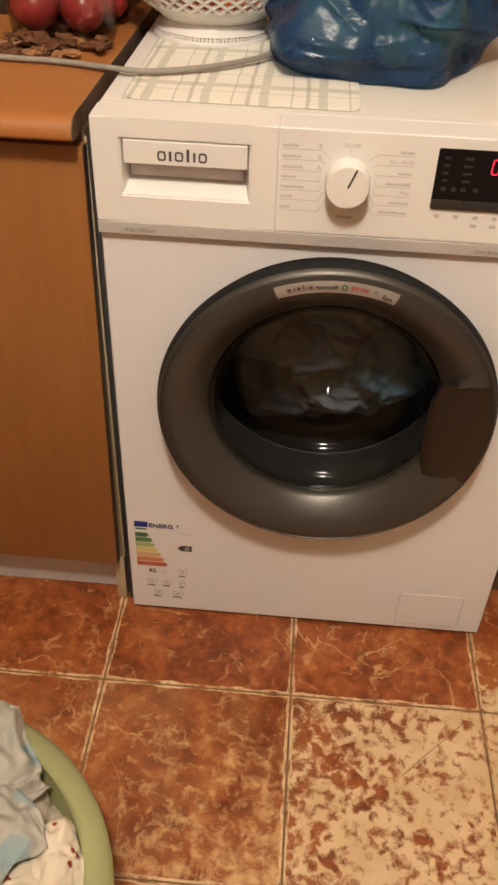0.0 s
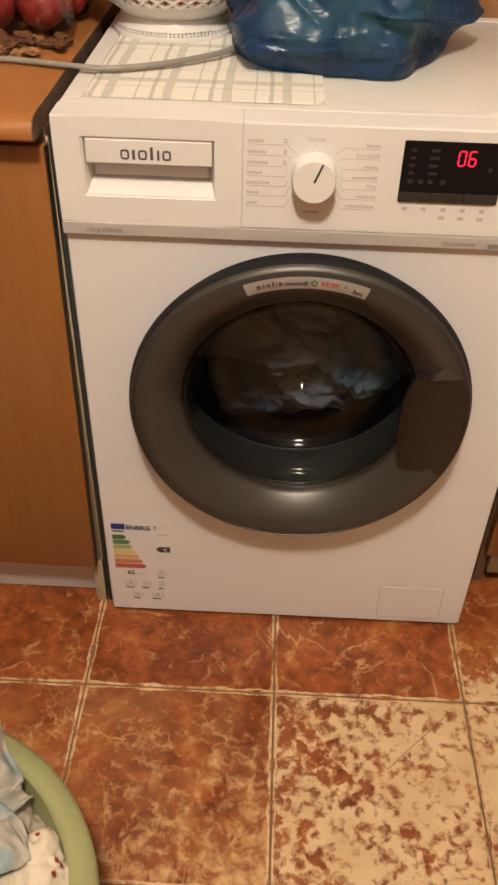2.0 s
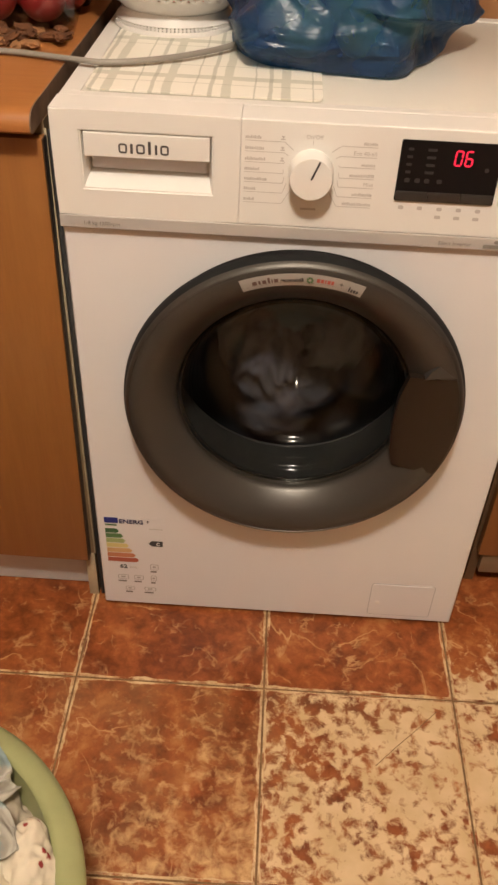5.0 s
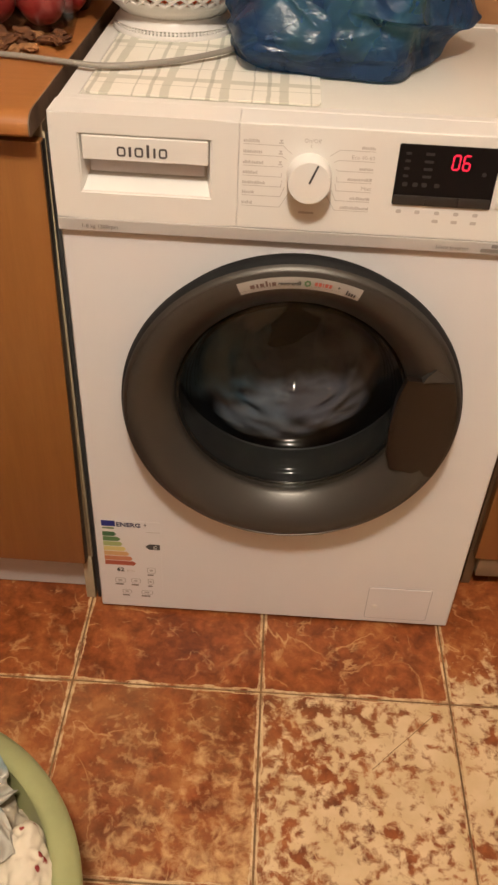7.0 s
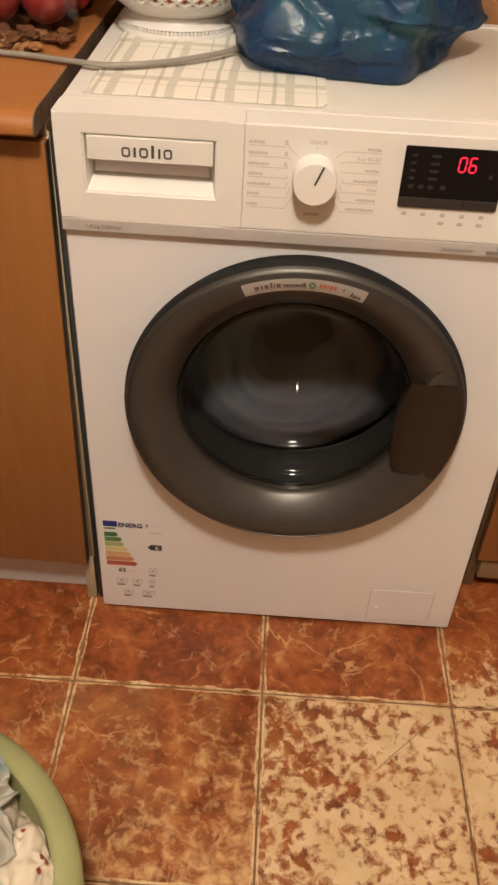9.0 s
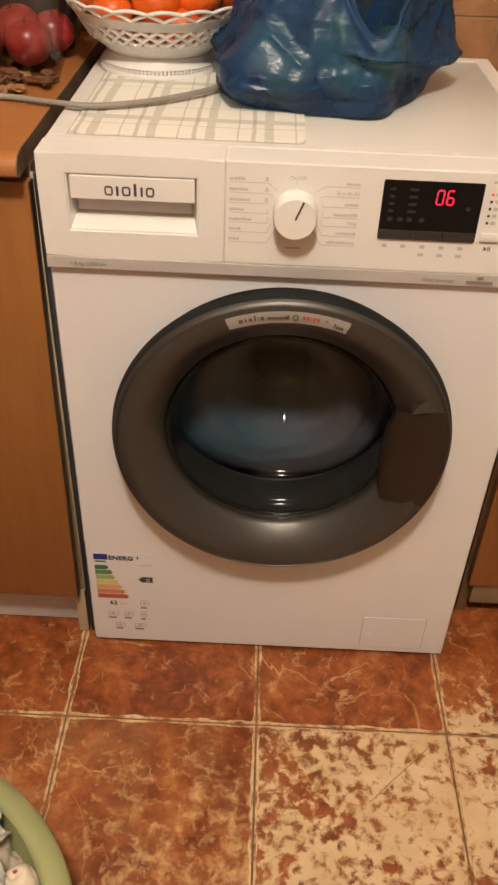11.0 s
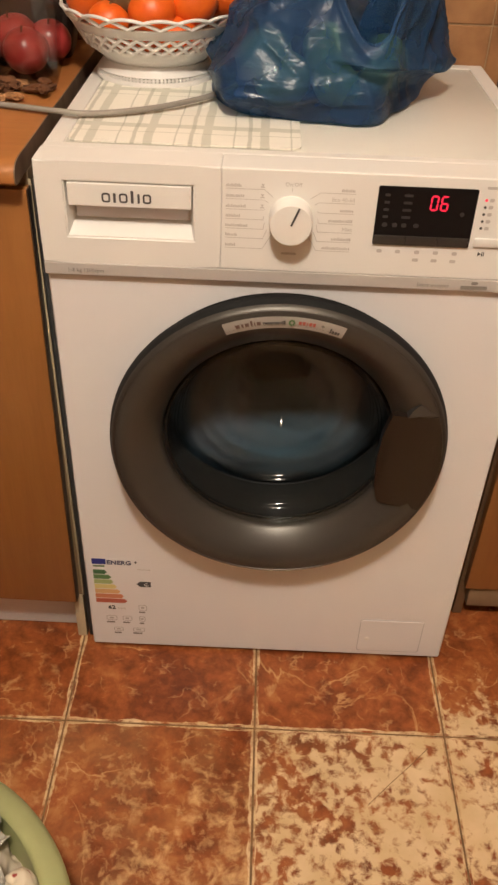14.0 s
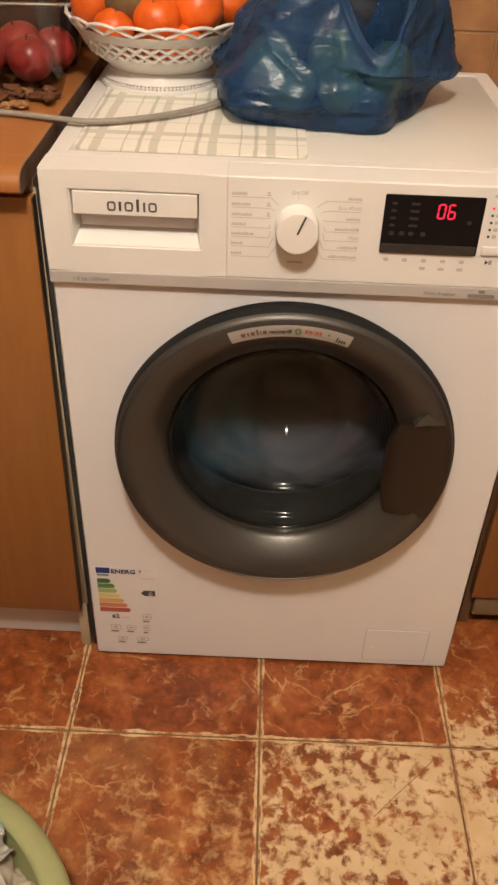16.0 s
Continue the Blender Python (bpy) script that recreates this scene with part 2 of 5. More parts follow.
def mat_cloth():
    m, nt, b = material("checked_tablecloth", 0.55)
    v = coords(nt, "Position")
    sep = nt.nodes.new("ShaderNodeSeparateXYZ")
    nt.links.new(v, sep.inputs[0])

    def stripe(axis, period, offset, width):
        f = calc(nt, "FRACT", calc(nt, "MULTIPLY_ADD", axis, 1 / period, offset))
        d = calc(nt, "ABSOLUTE", calc(nt, "SUBTRACT", f, 0.5))
        return calc(nt, "MULTIPLY", calc(nt, "SUBTRACT", width / period / 2, d), period * 900, clamp=True)

    sx, sy = sep.outputs[0], sep.outputs[1]
    wob = noise_tex(nt, v, 18, 2)
    sx = calc(nt, "MULTIPLY_ADD", calc(nt, "SUBTRACT", wob, 0.5), 0.006, sx)
    wide = calc(nt, "ADD", stripe(sx, 0.069, 0.1, 0.012), stripe(sy, 0.155, 0.70, 0.016), clamp=True)
    thin = calc(nt, "ADD", calc(nt, "ADD", stripe(sx, 0.069, 0.63, 0.003), stripe(sx, 0.069, 0.36, 0.006)), calc(nt, "ADD", stripe(sy, 0.155, 0.86, 0.003), stripe(sy, 0.155, 0.40, 0.003)), clamp=True)
    c = mix(nt, calc(nt, "MULTIPLY", wide, 0.52), (0.78, 0.76, 0.68), (0.36, 0.37, 0.29))
    c = mix(nt, calc(nt, "MULTIPLY", thin, 0.50), c, (0.25, 0.26, 0.20))
    nt.links.new(c, b.inputs["Base Color"])
    bump(nt, b, noise_tex(nt, v, 900, 2), 0.2, 0.0004)
    return m


MAT_CLOTH = mat_cloth()


def fabric(name, base, spots=None, scale=22, size=0.3):
    m, nt, b = material(name, 0.9)
    v = coords(nt, "Object")
    n = noise_tex(nt, v, 14, 4)
    c = ramp(nt, n, [(0.3, tuple(k * 0.8 for k in base)), (0.7, base)])
    if spots:
        vor = node(nt, "ShaderNodeTexVoronoi", Scale=scale)
        nt.links.new(v, vor.inputs["Vector"])
        d = calc(nt, "MULTIPLY_ADD", noise_tex(nt, v, scale * 4, 3), 0.35, vor.outputs["Distance"])
        c = mix(nt, calc(nt, "MULTIPLY", calc(nt, "SUBTRACT", size + 0.17, d), 14.0, clamp=True), c, spots)
    nt.links.new(c, b.inputs["Base Color"])
    bump(nt, b, noise_tex(nt, v, 600, 2), 0.3, 0.0006)
    return m


WET_BLUE = fabric("wet_blue_cloth", (0.056, 0.118, 0.172))
WET_GREY = fabric("wet_grey_cloth", (0.096, 0.100, 0.128))
WET_PALE = fabric("wet_pale_cloth", (0.125, 0.152, 0.195))
WET_NAVY = fabric("wet_navy_cloth", (0.035, 0.042, 0.060))
CLOTH_WHITE = fabric("white_cotton", (0.43, 0.41, 0.35), (0.25, 0.33, 0.33), 13, 0.34)
CLOTH_HEART = fabric("cream_cotton_red_print", (0.74, 0.66, 0.51), (0.28, 0.03, 0.025), 34, 0.2)
CLOTH_GREY = fabric("beige_cotton", (0.47, 0.40, 0.31), (0.22, 0.13, 0.10), 14, 0.16)
GREEN_PLASTIC = simple("green_plastic", (0.31, 0.325, 0.15), 0.42, vary=0.1, scale=18, bumps=0.05)
BASKET = simple("white_basket_plastic", (0.70, 0.68, 0.65), 0.35, vary=0.03, bumps=0.03)
CABLE = simple("grey_cable_sheath", (0.25, 0.23, 0.20), 0.5, vary=0.06)
TRAY = simple("dark_baking_tray", (0.05, 0.035, 0.028), 0.4, 0.4, vary=0.3)
TRAY_RIM = simple("tray_rim_metal", (0.30, 0.27, 0.23), 0.5, 0.6, vary=0.1)
SHELL = simple("tan_walnut_shell", (0.24, 0.115, 0.045), 0.85, vary=0.5, scale=60, bumps=0.4)
BARK = simple("dry_brown_peel", (0.10, 0.036, 0.011), 0.9, vary=0.6, scale=45, bumps=0.4)


def fruit(name, a, c, rough=0.4, pores=0.25):
    m, nt, b = material(name, rough)
    v = coords(nt, "Object")
    n = noise_tex(nt, v, 28, 5, 0.6)
    nt.links.new(ramp(nt, n, [(0.3, a), (0.7, c)]), b.inputs["Base Color"])
    bump(nt, b, noise_tex(nt, v, 420, 2), pores, 0.0008)
    b.inputs["Subsurface Weight"].default_value = 0.0
    return m


ORANGE = fruit("orange_peel", (0.60, 0.082, 0.006), (0.76, 0.145, 0.014))
KIWI = fruit("kiwi_skin", (0.13, 0.075, 0.03), (0.24, 0.15, 0.06), 0.8)
APPLE = fruit("red_apple_skin", (0.26, 0.014, 0.016), (0.42, 0.05, 0.045), 0.3, 0.02)
GREEN_APPLE = fruit("green_apple_skin", (0.46, 0.56, 0.20), (0.62, 0.70, 0.34), 0.35, 0.02)


def bag_film():
    """Thin blue film: part gloss, part light let through, part clear."""
    m, nt, b = material("blue_bag_film", 0.24, 0, (0.02, 0.08, 0.20))
    v = coords(nt, "Object")
    n = noise_tex(nt, v, 9, 4)
    nt.links.new(ramp(nt, n, [(0.3, (0.012, 0.042, 0.115)), (0.7, (0.026, 0.078, 0.185))]), b.inputs["Base Color"])
    crease = noise_tex(nt, coords(nt, "Object", (0.6, 0.6, 2.6)), 22, 4, 0.55, 1.2)
    bump(nt, b, calc(nt, "ABSOLUTE", calc(nt, "SUBTRACT", crease, 0.5)), 0.60, 0.005)
    nt.links.new(calc(nt, "MULTIPLY_ADD", noise_tex(nt, v, 14, 3), 0.3, 0.12), b.inputs["Roughness"])
    b.inputs["Specular IOR Level"].default_value = 0.42
    tr = node(nt, "ShaderNodeBsdfTransparent")
    tr.inputs[0].default_value = (0.42, 0.68, 0.86, 1)
    tl = node(nt, "ShaderNodeBsdfTranslucent")
    tl.inputs[0].default_value = (0.030, 0.125, 0.32, 1)
    m1, m2 = nt.nodes.new("ShaderNodeMixShader"), nt.nodes.new("ShaderNodeMixShader")
    m1.inputs[0].default_value, m2.inputs[0].default_value = 0.22, 0.29
    out = nt.nodes["Material Output"]
    nt.links.new(b.outputs[0], m1.inputs[1])
    nt.links.new(tl.outputs[0], m1.inputs[2])
    nt.links.new(m1.outputs[0], m2.inputs[1])
    nt.links.new(tr.outputs[0], m2.inputs[2])
    nt.links.new(m2.outputs[0], out.inputs[0])
    return m


BAG = bag_film()


# ---- mesh tools ----
def part(name, bm, mats, parent=None, label="", smooth=True, at=None, sharp=38):
    """Links a bmesh as one mesh object, under a thing or a part when parent is given."""
    me = bpy.data.meshes.new(name)
    bmesh.ops.recalc_face_normals(bm, faces=bm.faces)
    bm.to_mesh(me)
    bm.free()
    for m in mats if isinstance(mats, (list, tuple)) else [mats]:
        me.materials.append(m)
    if smooth:
        me.polygons.foreach_set("use_smooth", [True] * len(me.polygons))
        me.set_sharp_from_angle(angle=radians(sharp))
    ob = new(name, me)
    if parent:
        ob.parent = parent
    if at is not None:
        ob.matrix_basis = at
    if label:
        tagged(ob, label)
    return ob


def box(x0, x1, y0, y1, z0, z1, r=0.0, seg=2, bm=None):
    b = bmesh.new()
    bmesh.ops.create_cube(b, size=1)
    for v in b.verts:
        v.co = ((x0 + x1) / 2 + v.co.x * (x1 - x0), (y0 + y1) / 2 + v.co.y * (y1 - y0), (z0 + z1) / 2 + v.co.z * (z1 - z0))
    if r:
        bmesh.ops.bevel(b, geom=b.edges[:], offset=r, segments=seg, affect="EDGES", profile=0.5)
    return join(bm, b) if bm else b


def join(a, b):
    """Adds b's geometry to a."""
    me = bpy.data.meshes.new("tmp")
    b.to_mesh(me)
    b.free()
    a.from_mesh(me)
    bpy.data.meshes.remove(me)
    return a


def lathe(profile, n=96, axis="z", close=False):
    """Turns (radius, height) pairs round the z axis, or round y with height along y."""
    b = bmesh.new()
    rings = []
    for r, h in profile:
        if r < 1e-6:
            rings.append([b.verts.new((0, 0, h) if axis == "z" else (0, h, 0))])
            continue
        ring = []
        for i in range(n):
            a = 2 * math.pi * i / n
            c, s = r * math.cos(a), r * math.sin(a)
            ring.append(b.verts.new((c, s, h) if axis == "z" else (c, h, s)))
        rings.append(ring)
    pairs = list(zip(rings, rings[1:]))
    if close:
        pairs.append((rings[-1], rings[0]))
    for p, q in pairs:
        for i in range(n):
            j = (i + 1) % n
            if len(p) == 1 and len(q) == 1:
                continue
            if len(p) == 1:
                b.faces.new((p[0], q[i], q[j]))
            elif len(q) == 1:
                b.faces.new((p[i], p[j], q[0]))
            else:
                b.faces.new((p[i], p[j], q[j], q[i]))
    return b


def shift(b, x, y, z):
    bmesh.ops.translate(b, verts=b.verts[:], vec=(x, y, z))
    return b


def tube(points, radius, n=10, closed=False):
    b = bmesh.new()
    pts = [Vector(p) for p in points]
    rings = []
    for i, p in enumerate(pts):
        q0 = pts[i - 1] if (i > 0 or closed) else p
        q1 = pts[(i + 1) % len(pts)] if (i < len(pts) - 1 or closed) else p
        d = (q1 - q0).normalized()
        u = d.cross(Vector((0, 0, 1)))
        u = u.normalized() if u.length > 1e-4 else Vector((1, 0, 0))
        w = d.cross(u)
        rings.append([b.verts.new(p + radius * (u * math.cos(2 * math.pi * k / n) + w * math.sin(2 * math.pi * k / n))) for k in range(n)])
    for i in range(len(rings) if closed else len(rings) - 1):
        p, q = rings[i], rings[(i + 1) % len(rings)]
        for k in range(n):
            b.faces.new((p[k], p[(k + 1) % n], q[(k + 1) % n], q[k]))
    if not closed:
        b.faces.new(rings[0][::-1])
        b.faces.new(rings[-1])
    return b


def prism(outline, y0, y1, r=0.0):
    """An outline in x and z, as a slab from y0 to y1."""
    b = bmesh.new()
    f = b.faces.new([b.verts.new((x, y0, z)) for x, z in outline])
    e = bmesh.ops.extrude_face_region(b, geom=[f])
    bmesh.ops.translate(b, verts=[v for v in e["geom"] if isinstance(v, bmesh.types.BMVert)], vec=(0, y1 - y0, 0))
    if r:
        bmesh.ops.bevel(b, geom=[ed for ed in b.edges if abs(ed.verts[0].co.y - y0) < 1e-6 and abs(ed.verts[1].co.y - y0) < 1e-6], offset=r, segments=2, affect="EDGES")
    return b


def round_rect(x0, x1, z0, z1, r, n=5):
    out = []
    for cx, cz, a0 in ((x1 - r, z1 - r, 0), (x0 + r, z1 - r, 90), (x0 + r, z0 + r, 180), (x1 - r, z0 + r, 270)):
        for k in range(n + 1):
            a = radians(a0 + 90 * k / n)
            out.append((cx + r * math.cos(a), cz + r * math.sin(a)))
    return out


def smooth_path(points, steps=8):
    """A Catmull-Rom line through the points."""
    p = [Vector(q) for q in points]
    p = [2 * p[0] - p[1]] + p + [2 * p[-1] - p[-2]]
    out = []
    for i in range(1, len(p) - 2):
        for k in range(steps):
            t = k / steps
            out.append(0.5 * (2 * p[i] + (p[i + 1] - p[i - 1]) * t + (2 * p[i - 1] - 5 * p[i] + 4 * p[i + 1] - p[i + 2]) * t * t + (3 * p[i] - p[i - 1] - 3 * p[i + 1] + p[i + 2]) * t ** 3))
    return out + [p[-2]]


def text_mesh(name, words, size, mat, parent, x, y, z, turn=0.0, align="LEFT", bold=0.0):
    """Raised lettering on a face that looks towards -y; x, z: its base line's start or centre."""
    cu = bpy.data.curves.new(name, "FONT")
    cu.body, cu.size, cu.align_x, cu.extrude, cu.resolution_u = words, size, align, 0.0002, 2
    cu.offset = bold
    tmp = bpy.data.objects.new(name, cu)
    me = bpy.data.meshes.new_from_object(tmp)
    bpy.data.objects.remove(tmp)
    ob = new(name, me)
    me.materials.clear()
    me.materials.append(mat)
    ob.parent = parent
    ob.matrix_basis = pose(x, y, z) @ pose(0, 0, 0, 0, -turn, 0) @ pose(0, 0, 0, 90, 0, 0)
    return ob


def thing(name, label, category, at=None, group=""):
    ob = new(name)
    if at is not None:
        ob.matrix_basis = at
    return tagged(ob, label, category, group)


# ---- the room ----
X0, X1, Y0, Y1, H = -1.75, 1.55, -2.75, 0.56, 2.5
floor = part("floor", box(X0 - 0.45, X1 + 0.45, Y0 - 0.45, Y1 + 0.45, -0.12, -0.0016), GROUT, smooth=False)
tagged(floor, "brown marbled ceramic tile floor with worn glaze", "floor", kind="structure")
wall_back = part("wall_north", box(X0 - 0.1, X1 + 0.1, Y1 + 0.0018, Y1 + 0.12, 0, H), WALL_GROUT, smooth=False)
tagged(wall_back, "kitchen wall with beige brown marbled tiles", "wall", kind="structure")
# walls out of view, added to close the room; their dark tone limits bounce
for nm, b in (("wall_south", box(X0 - 0.1, X1 + 0.1, Y0 - 0.12, Y0, 0, H)), ("wall_west", box(X0 - 0.12, X0, Y0, Y1 + 0.006, 0, H)), ("wall_east", box(X1, X1 + 0.12, Y0, Y1 + 0.006, 0, H))):
    tagged(part(nm, b, PLASTER, smooth=False), "plain unseen kitchen wall, darkened to cut reflections and bounce light", "wall", kind="structure")
tagged(part("ceiling", box(X0 - 0.12, X1 + 0.12, Y0 - 0.12, Y1 + 0.12, H, H + 0.1), CEILING, smooth=False), "plain white painted ceiling", "ceiling", kind="structure")


# ---- washing machine ----
CX, CZ = -0.0055, 0.4735      # centre of the porthole
W = 0.2975
machine = thing("washing_machine", "white front-loading washing machine with a grey porthole door, running", "washing machine")


def front_sheet():
    """The front of the case: a sheet with the porthole's round opening and folded edges."""
    b = bmesh.new()
    n, r = 96, 0.196
    inner, mid, outer = [], [], []
    for i in range(n):
        a = 2 * math.pi * i / n
        c, s = math.cos(a), math.sin(a)
        k = min((W - 0.0015 - CX * (1 if c > 0 else -1)) / max(abs(c), 1e-6), ((0.706 - CZ) if s > 0 else (CZ - 0.010)) / max(abs(s), 1e-6))
        inner.append((CX + r * c, CZ + r * s))
        outer.append((CX + k * c, CZ + k * s))
    corners = [(W - 0.0015, 0.706), (-W + 0.0015, 0.706), (-W + 0.0015, 0.010), (W - 0.0015, 0.010)]
    for cx, cz in corners:
        j = min(range(n), key=lambda q: (outer[q][0] - cx) ** 2 + (outer[q][1] - cz) ** 2)
        outer[j] = (cx, cz)
    lip = [b.verts.new((x + (CX - x) * 0.02, 0.02, z + (CZ - z) * 0.02)) for x, z in inner]
    vi = [b.verts.new((x, 0.0, z)) for x, z in inner]
    vo = [b.verts.new((x, 0.0, z)) for x, z in outer]
    ve = [b.verts.new((x + (0.0024 if x > 0 else -0.0024) * (abs(abs(x) - W + 0.0015) < 1e-4), 0.004, z)) for x, z in outer]
    vb = [b.verts.new((v.co.x, 0.03, v.co.z)) for v in ve]
    for p, q in ((lip, vi), (vi, vo), (vo, ve), (ve, vb)):
        for i in range(n):
            j = (i + 1) % n
            b.faces.new((p[i], p[j], q[j], q[i]))
    return b


part("front_sheet", front_sheet(), WHITE, machine)
case = box(-W, -W + 0.004, 0.03, 0.5, 0.012, 0.83)
box(W - 0.004, W, 0.03, 0.5, 0.012, 0.83, bm=case)
box(-W + 0.004, W - 0.004, 0.496, 0.5, 0.012, 0.83, bm=case)
box(-W + 0.004, W - 0.004, 0.03, 0.496, 0.012, 0.016, bm=case)
part("case", case, WHITE, machine, smooth=False)
part("tub_shroud", shift(lathe([(0.29, 0.035), (0.25, 0.034), (0.25, 0.46), (0.0, 0.47)], 64, "y"), CX, 0, CZ), INNER, machine)
for fx in (-0.25, 0.25):
    for fy in (0.06, 0.44):
        part("foot", shift(lathe([(0.0, 0.0), (0.022, 0.0), (0.022, 0.006), (0.008, 0.009), (0.008, 0.014)], 24), fx, fy, 0), RIM_BLACK, machine)
# top with a raised rim round a sunken lid
lid = box(-W, W, 0.0405, 0.056, 0.826, 0.8466, 0.0012)
box(-W, -W + 0.022, 0.056, 0.5, 0.828, 0.8466, 0.0012, bm=lid)
box(W - 0.022, W, 0.056, 0.5, 0.828, 0.8466, 0.0012, bm=lid)
box(-W + 0.022, W - 0.022, 0.478, 0.5, 0.828, 0.8466, 0.0012, bm=lid)
part("top_frame", lid, WHITE_PLASTIC, machine, smooth=False)
part("top_panel", box(-W + 0.0215, W - 0.0215, 0.0555, 0.4785, 0.830, 0.8452, 0.001), LID, machine)

# control panel, drawer on one side
PY = -0.007


def framed(x0, x1, z0, z1, hx0, hx1, hz0, hz1, depth):
    """A front plate with a pocket whose sides slope inwards."""
    b = bmesh.new()
    xs, zs = (x0, hx0, hx1, x1), (z0, hz0, hz1, z1)
    g = [[b.verts.new((x, PY, z)) for z in zs] for x in xs]
    for i in range(3):
        for k in range(3):
            if (i, k) != (1, 1):
                b.faces.new((g[i][k], g[i + 1][k], g[i + 1][k + 1], g[i][k + 1]))
    back = [b.verts.new(p) for p in ((hx0 + 0.006, PY + depth, hz0 + 0.016), (hx1 - 0.006, PY + depth, hz0 + 0.016), (hx1 - 0.006, PY + depth, hz1), (hx0 + 0.006, PY + depth, hz1))]
    hole = [g[1][1], g[2][1], g[2][2], g[1][2]]
    for i in range(4):
        j = (i + 1) % 4
        b.faces.new((hole[i], hole[j], back[j], back[i]))
    b.faces.new(back)
    edge = [g[0][0], g[1][0], g[2][0], g[3][0], g[3][1], g[3][2], g[3][3], g[2][3], g[1][3], g[0][3], g[0][2], g[0][1]]
    rear = [b.verts.new((v.co.x, 0.04, v.co.z)) for v in edge]
    for i in range(12):
        j = (i + 1) % 12
        b.faces.new((edge[i], edge[j], rear[j], rear[i]))
    sharp = [e for e in b.edges if all(abs(v.co.y - PY) < 1e-6 for v in e.verts) and len(e.link_faces) == 2 and any(abs(f.calc_center_median().y - PY) > 1e-4 for f in e.link_faces)]
    bmesh.ops.bevel(b, geom=sharp, offset=0.0016, segments=3, affect="EDGES")
    return b


drawer = part("detergent_drawer", framed(-W - 0.001, -0.0880, 0.7247, 0.8466, -0.266, -0.119, 0.758, 0.8235, 0.024), WHITE_PLASTIC, machine, "white detergent drawer front with a grip pocket", smooth=False)
part("grip_plate", box(-0.2625, -0.1215, PY - 0.0005, PY + 0.005, 0.7955, 0.8228, 0.0012), WHITE_PLASTIC, drawer, smooth=False)
part("pocket_back", box(-0.258, -0.127, PY + 0.019, PY + 0.0225, 0.775, 0.80, 0.001), POCKET, drawer)
# maker's mark on the plate as plain rounded shapes
def hollow(x0, x1, z0, z1, r, stroke, y0, y1):
    """A rounded outline with an open middle, as a thin slab."""
    b = bmesh.new()
    o, q = round_rect(x0, x1, z0, z1, r), round_rect(x0 + stroke, x1 - stroke, z0 + stroke, z1 - stroke, max(0.0004, r - stroke))
    front = [[b.verts.new((x, y0, z)) for x, z in line] for line in (o, q)]
    back = [[b.verts.new((x, y1, z)) for x, z in line] for line in (o, q)]
    for i in range(len(o)):
        j = (i + 1) % len(o)
        for p1, p2 in ((front[0], front[1]), (front[1], back[1]), (back[1], back[0]), (back[0], front[0])):
            b.faces.new((p1[i], p1[j], p2[j], p2[i]))
    return b


mx = -0.2235
for wd, ht, gap, open_middle in ((0.0098, 0.0112, 0.0034, True), (0.0030, 0.0112, 0.0036, False), (0.0098, 0.0112, 0.0036, True), (0.0032, 0.0146, 0.0044, False), (0.0026, 0.0112, 0.0034, False), (0.0096, 0.0112, 0.0, True)):
    shape = hollow(mx, mx + wd, 0.8010, 0.8010 + ht, 0.0032, 0.0021, PY - 0.0009, PY - 0.0003) if open_middle else prism(round_rect(mx, mx + wd, 0.8010, 0.8010 + ht, 0.0008), PY - 0.0009, PY - 0.0003)
    part("mark_shape", shape, LOGO_GREY, drawer, smooth=False)
    mx += wd + gap
panel = part("control_panel", box(-0.0879, W + 0.001, PY, 0.04, 0.7247, 0.8466, 0.0016), WHITE_PLASTIC, machine, "white control panel with grey print", smooth=False)
part("panel_strip", box(-W - 0.001, W + 0.001, PY - 0.001, 0.03, 0.7090, 0.7245, 0.001), STRIP, machine, "silver grey strip", smooth=False)
part("strip_joint", box(-0.0887, -0.0880, PY - 0.0013, PY, 0.7092, 0.7243), PRINT, machine, smooth=False)
text_mesh("capacity_print", "1-8 kg 1200rpm", 0.0068, STRIP_INK, machine, -0.271, PY - 0.0016, 0.7138)
text_mesh("motor_print", "Silent Inverter", 0.0068, STRIP_INK, machine, 0.148, PY - 0.0016, 0.7135)
part("motor_mark", join(prism(round_rect(0.201, 0.233, 0.7118, 0.7165, 0.0015), PY - 0.0016, PY - 0.001), prism(round_rect(0.213, 0.221, 0.7178, 0.7220, 0.0018), PY - 0.0016, PY - 0.001)), STRIP_INK, machine)

# programme print: a rule under each line of words, run to the dial
KX, KZ = -0.0078, 0.7922
FY = PY - 0.0003


def rule(pts, w=0.0006):
    b = bmesh.new()
    for (xa, za), (xb, zb) in zip(pts, pts[1:]):
        d = Vector((xb - xa, zb - za)).normalized() * (w / 2)
        f = [b.verts.new(q) for q in ((xa - d.y, FY, za + d.x), (xb - d.y, FY, zb + d.x), (xb + d.y, FY, zb - d.x), (xa + d.y, FY, za - d.x))]
        b.faces.new(f)
    e = bmesh.ops.extrude_face_region(b, geom=b.faces[:])
    bmesh.ops.translate(b, verts=[v for v in e["geom"] if isinstance(v, bmesh.types.BMVert)], vec=(0, 0.0004, 0))
    return b


def word_bars(x0, x1, z, seed):
    """A line of print too small to read: short upright bars."""
    pick = random.Random(seed)
    b, x = bmesh.new(), x0
    while x < x1 - 0.001:
        w = pick.uniform(0.0010, 0.0019)
        join(b, prism([(x, z), (x + w, z), (x + w, z + pick.choice((0.0024, 0.0026, 0.0036))), (x, z + pick.choice((0.0024, 0.0036)))], FY, FY + 0.0003))
        x += w + pick.uniform(0.0003, 0.0006)
    return b


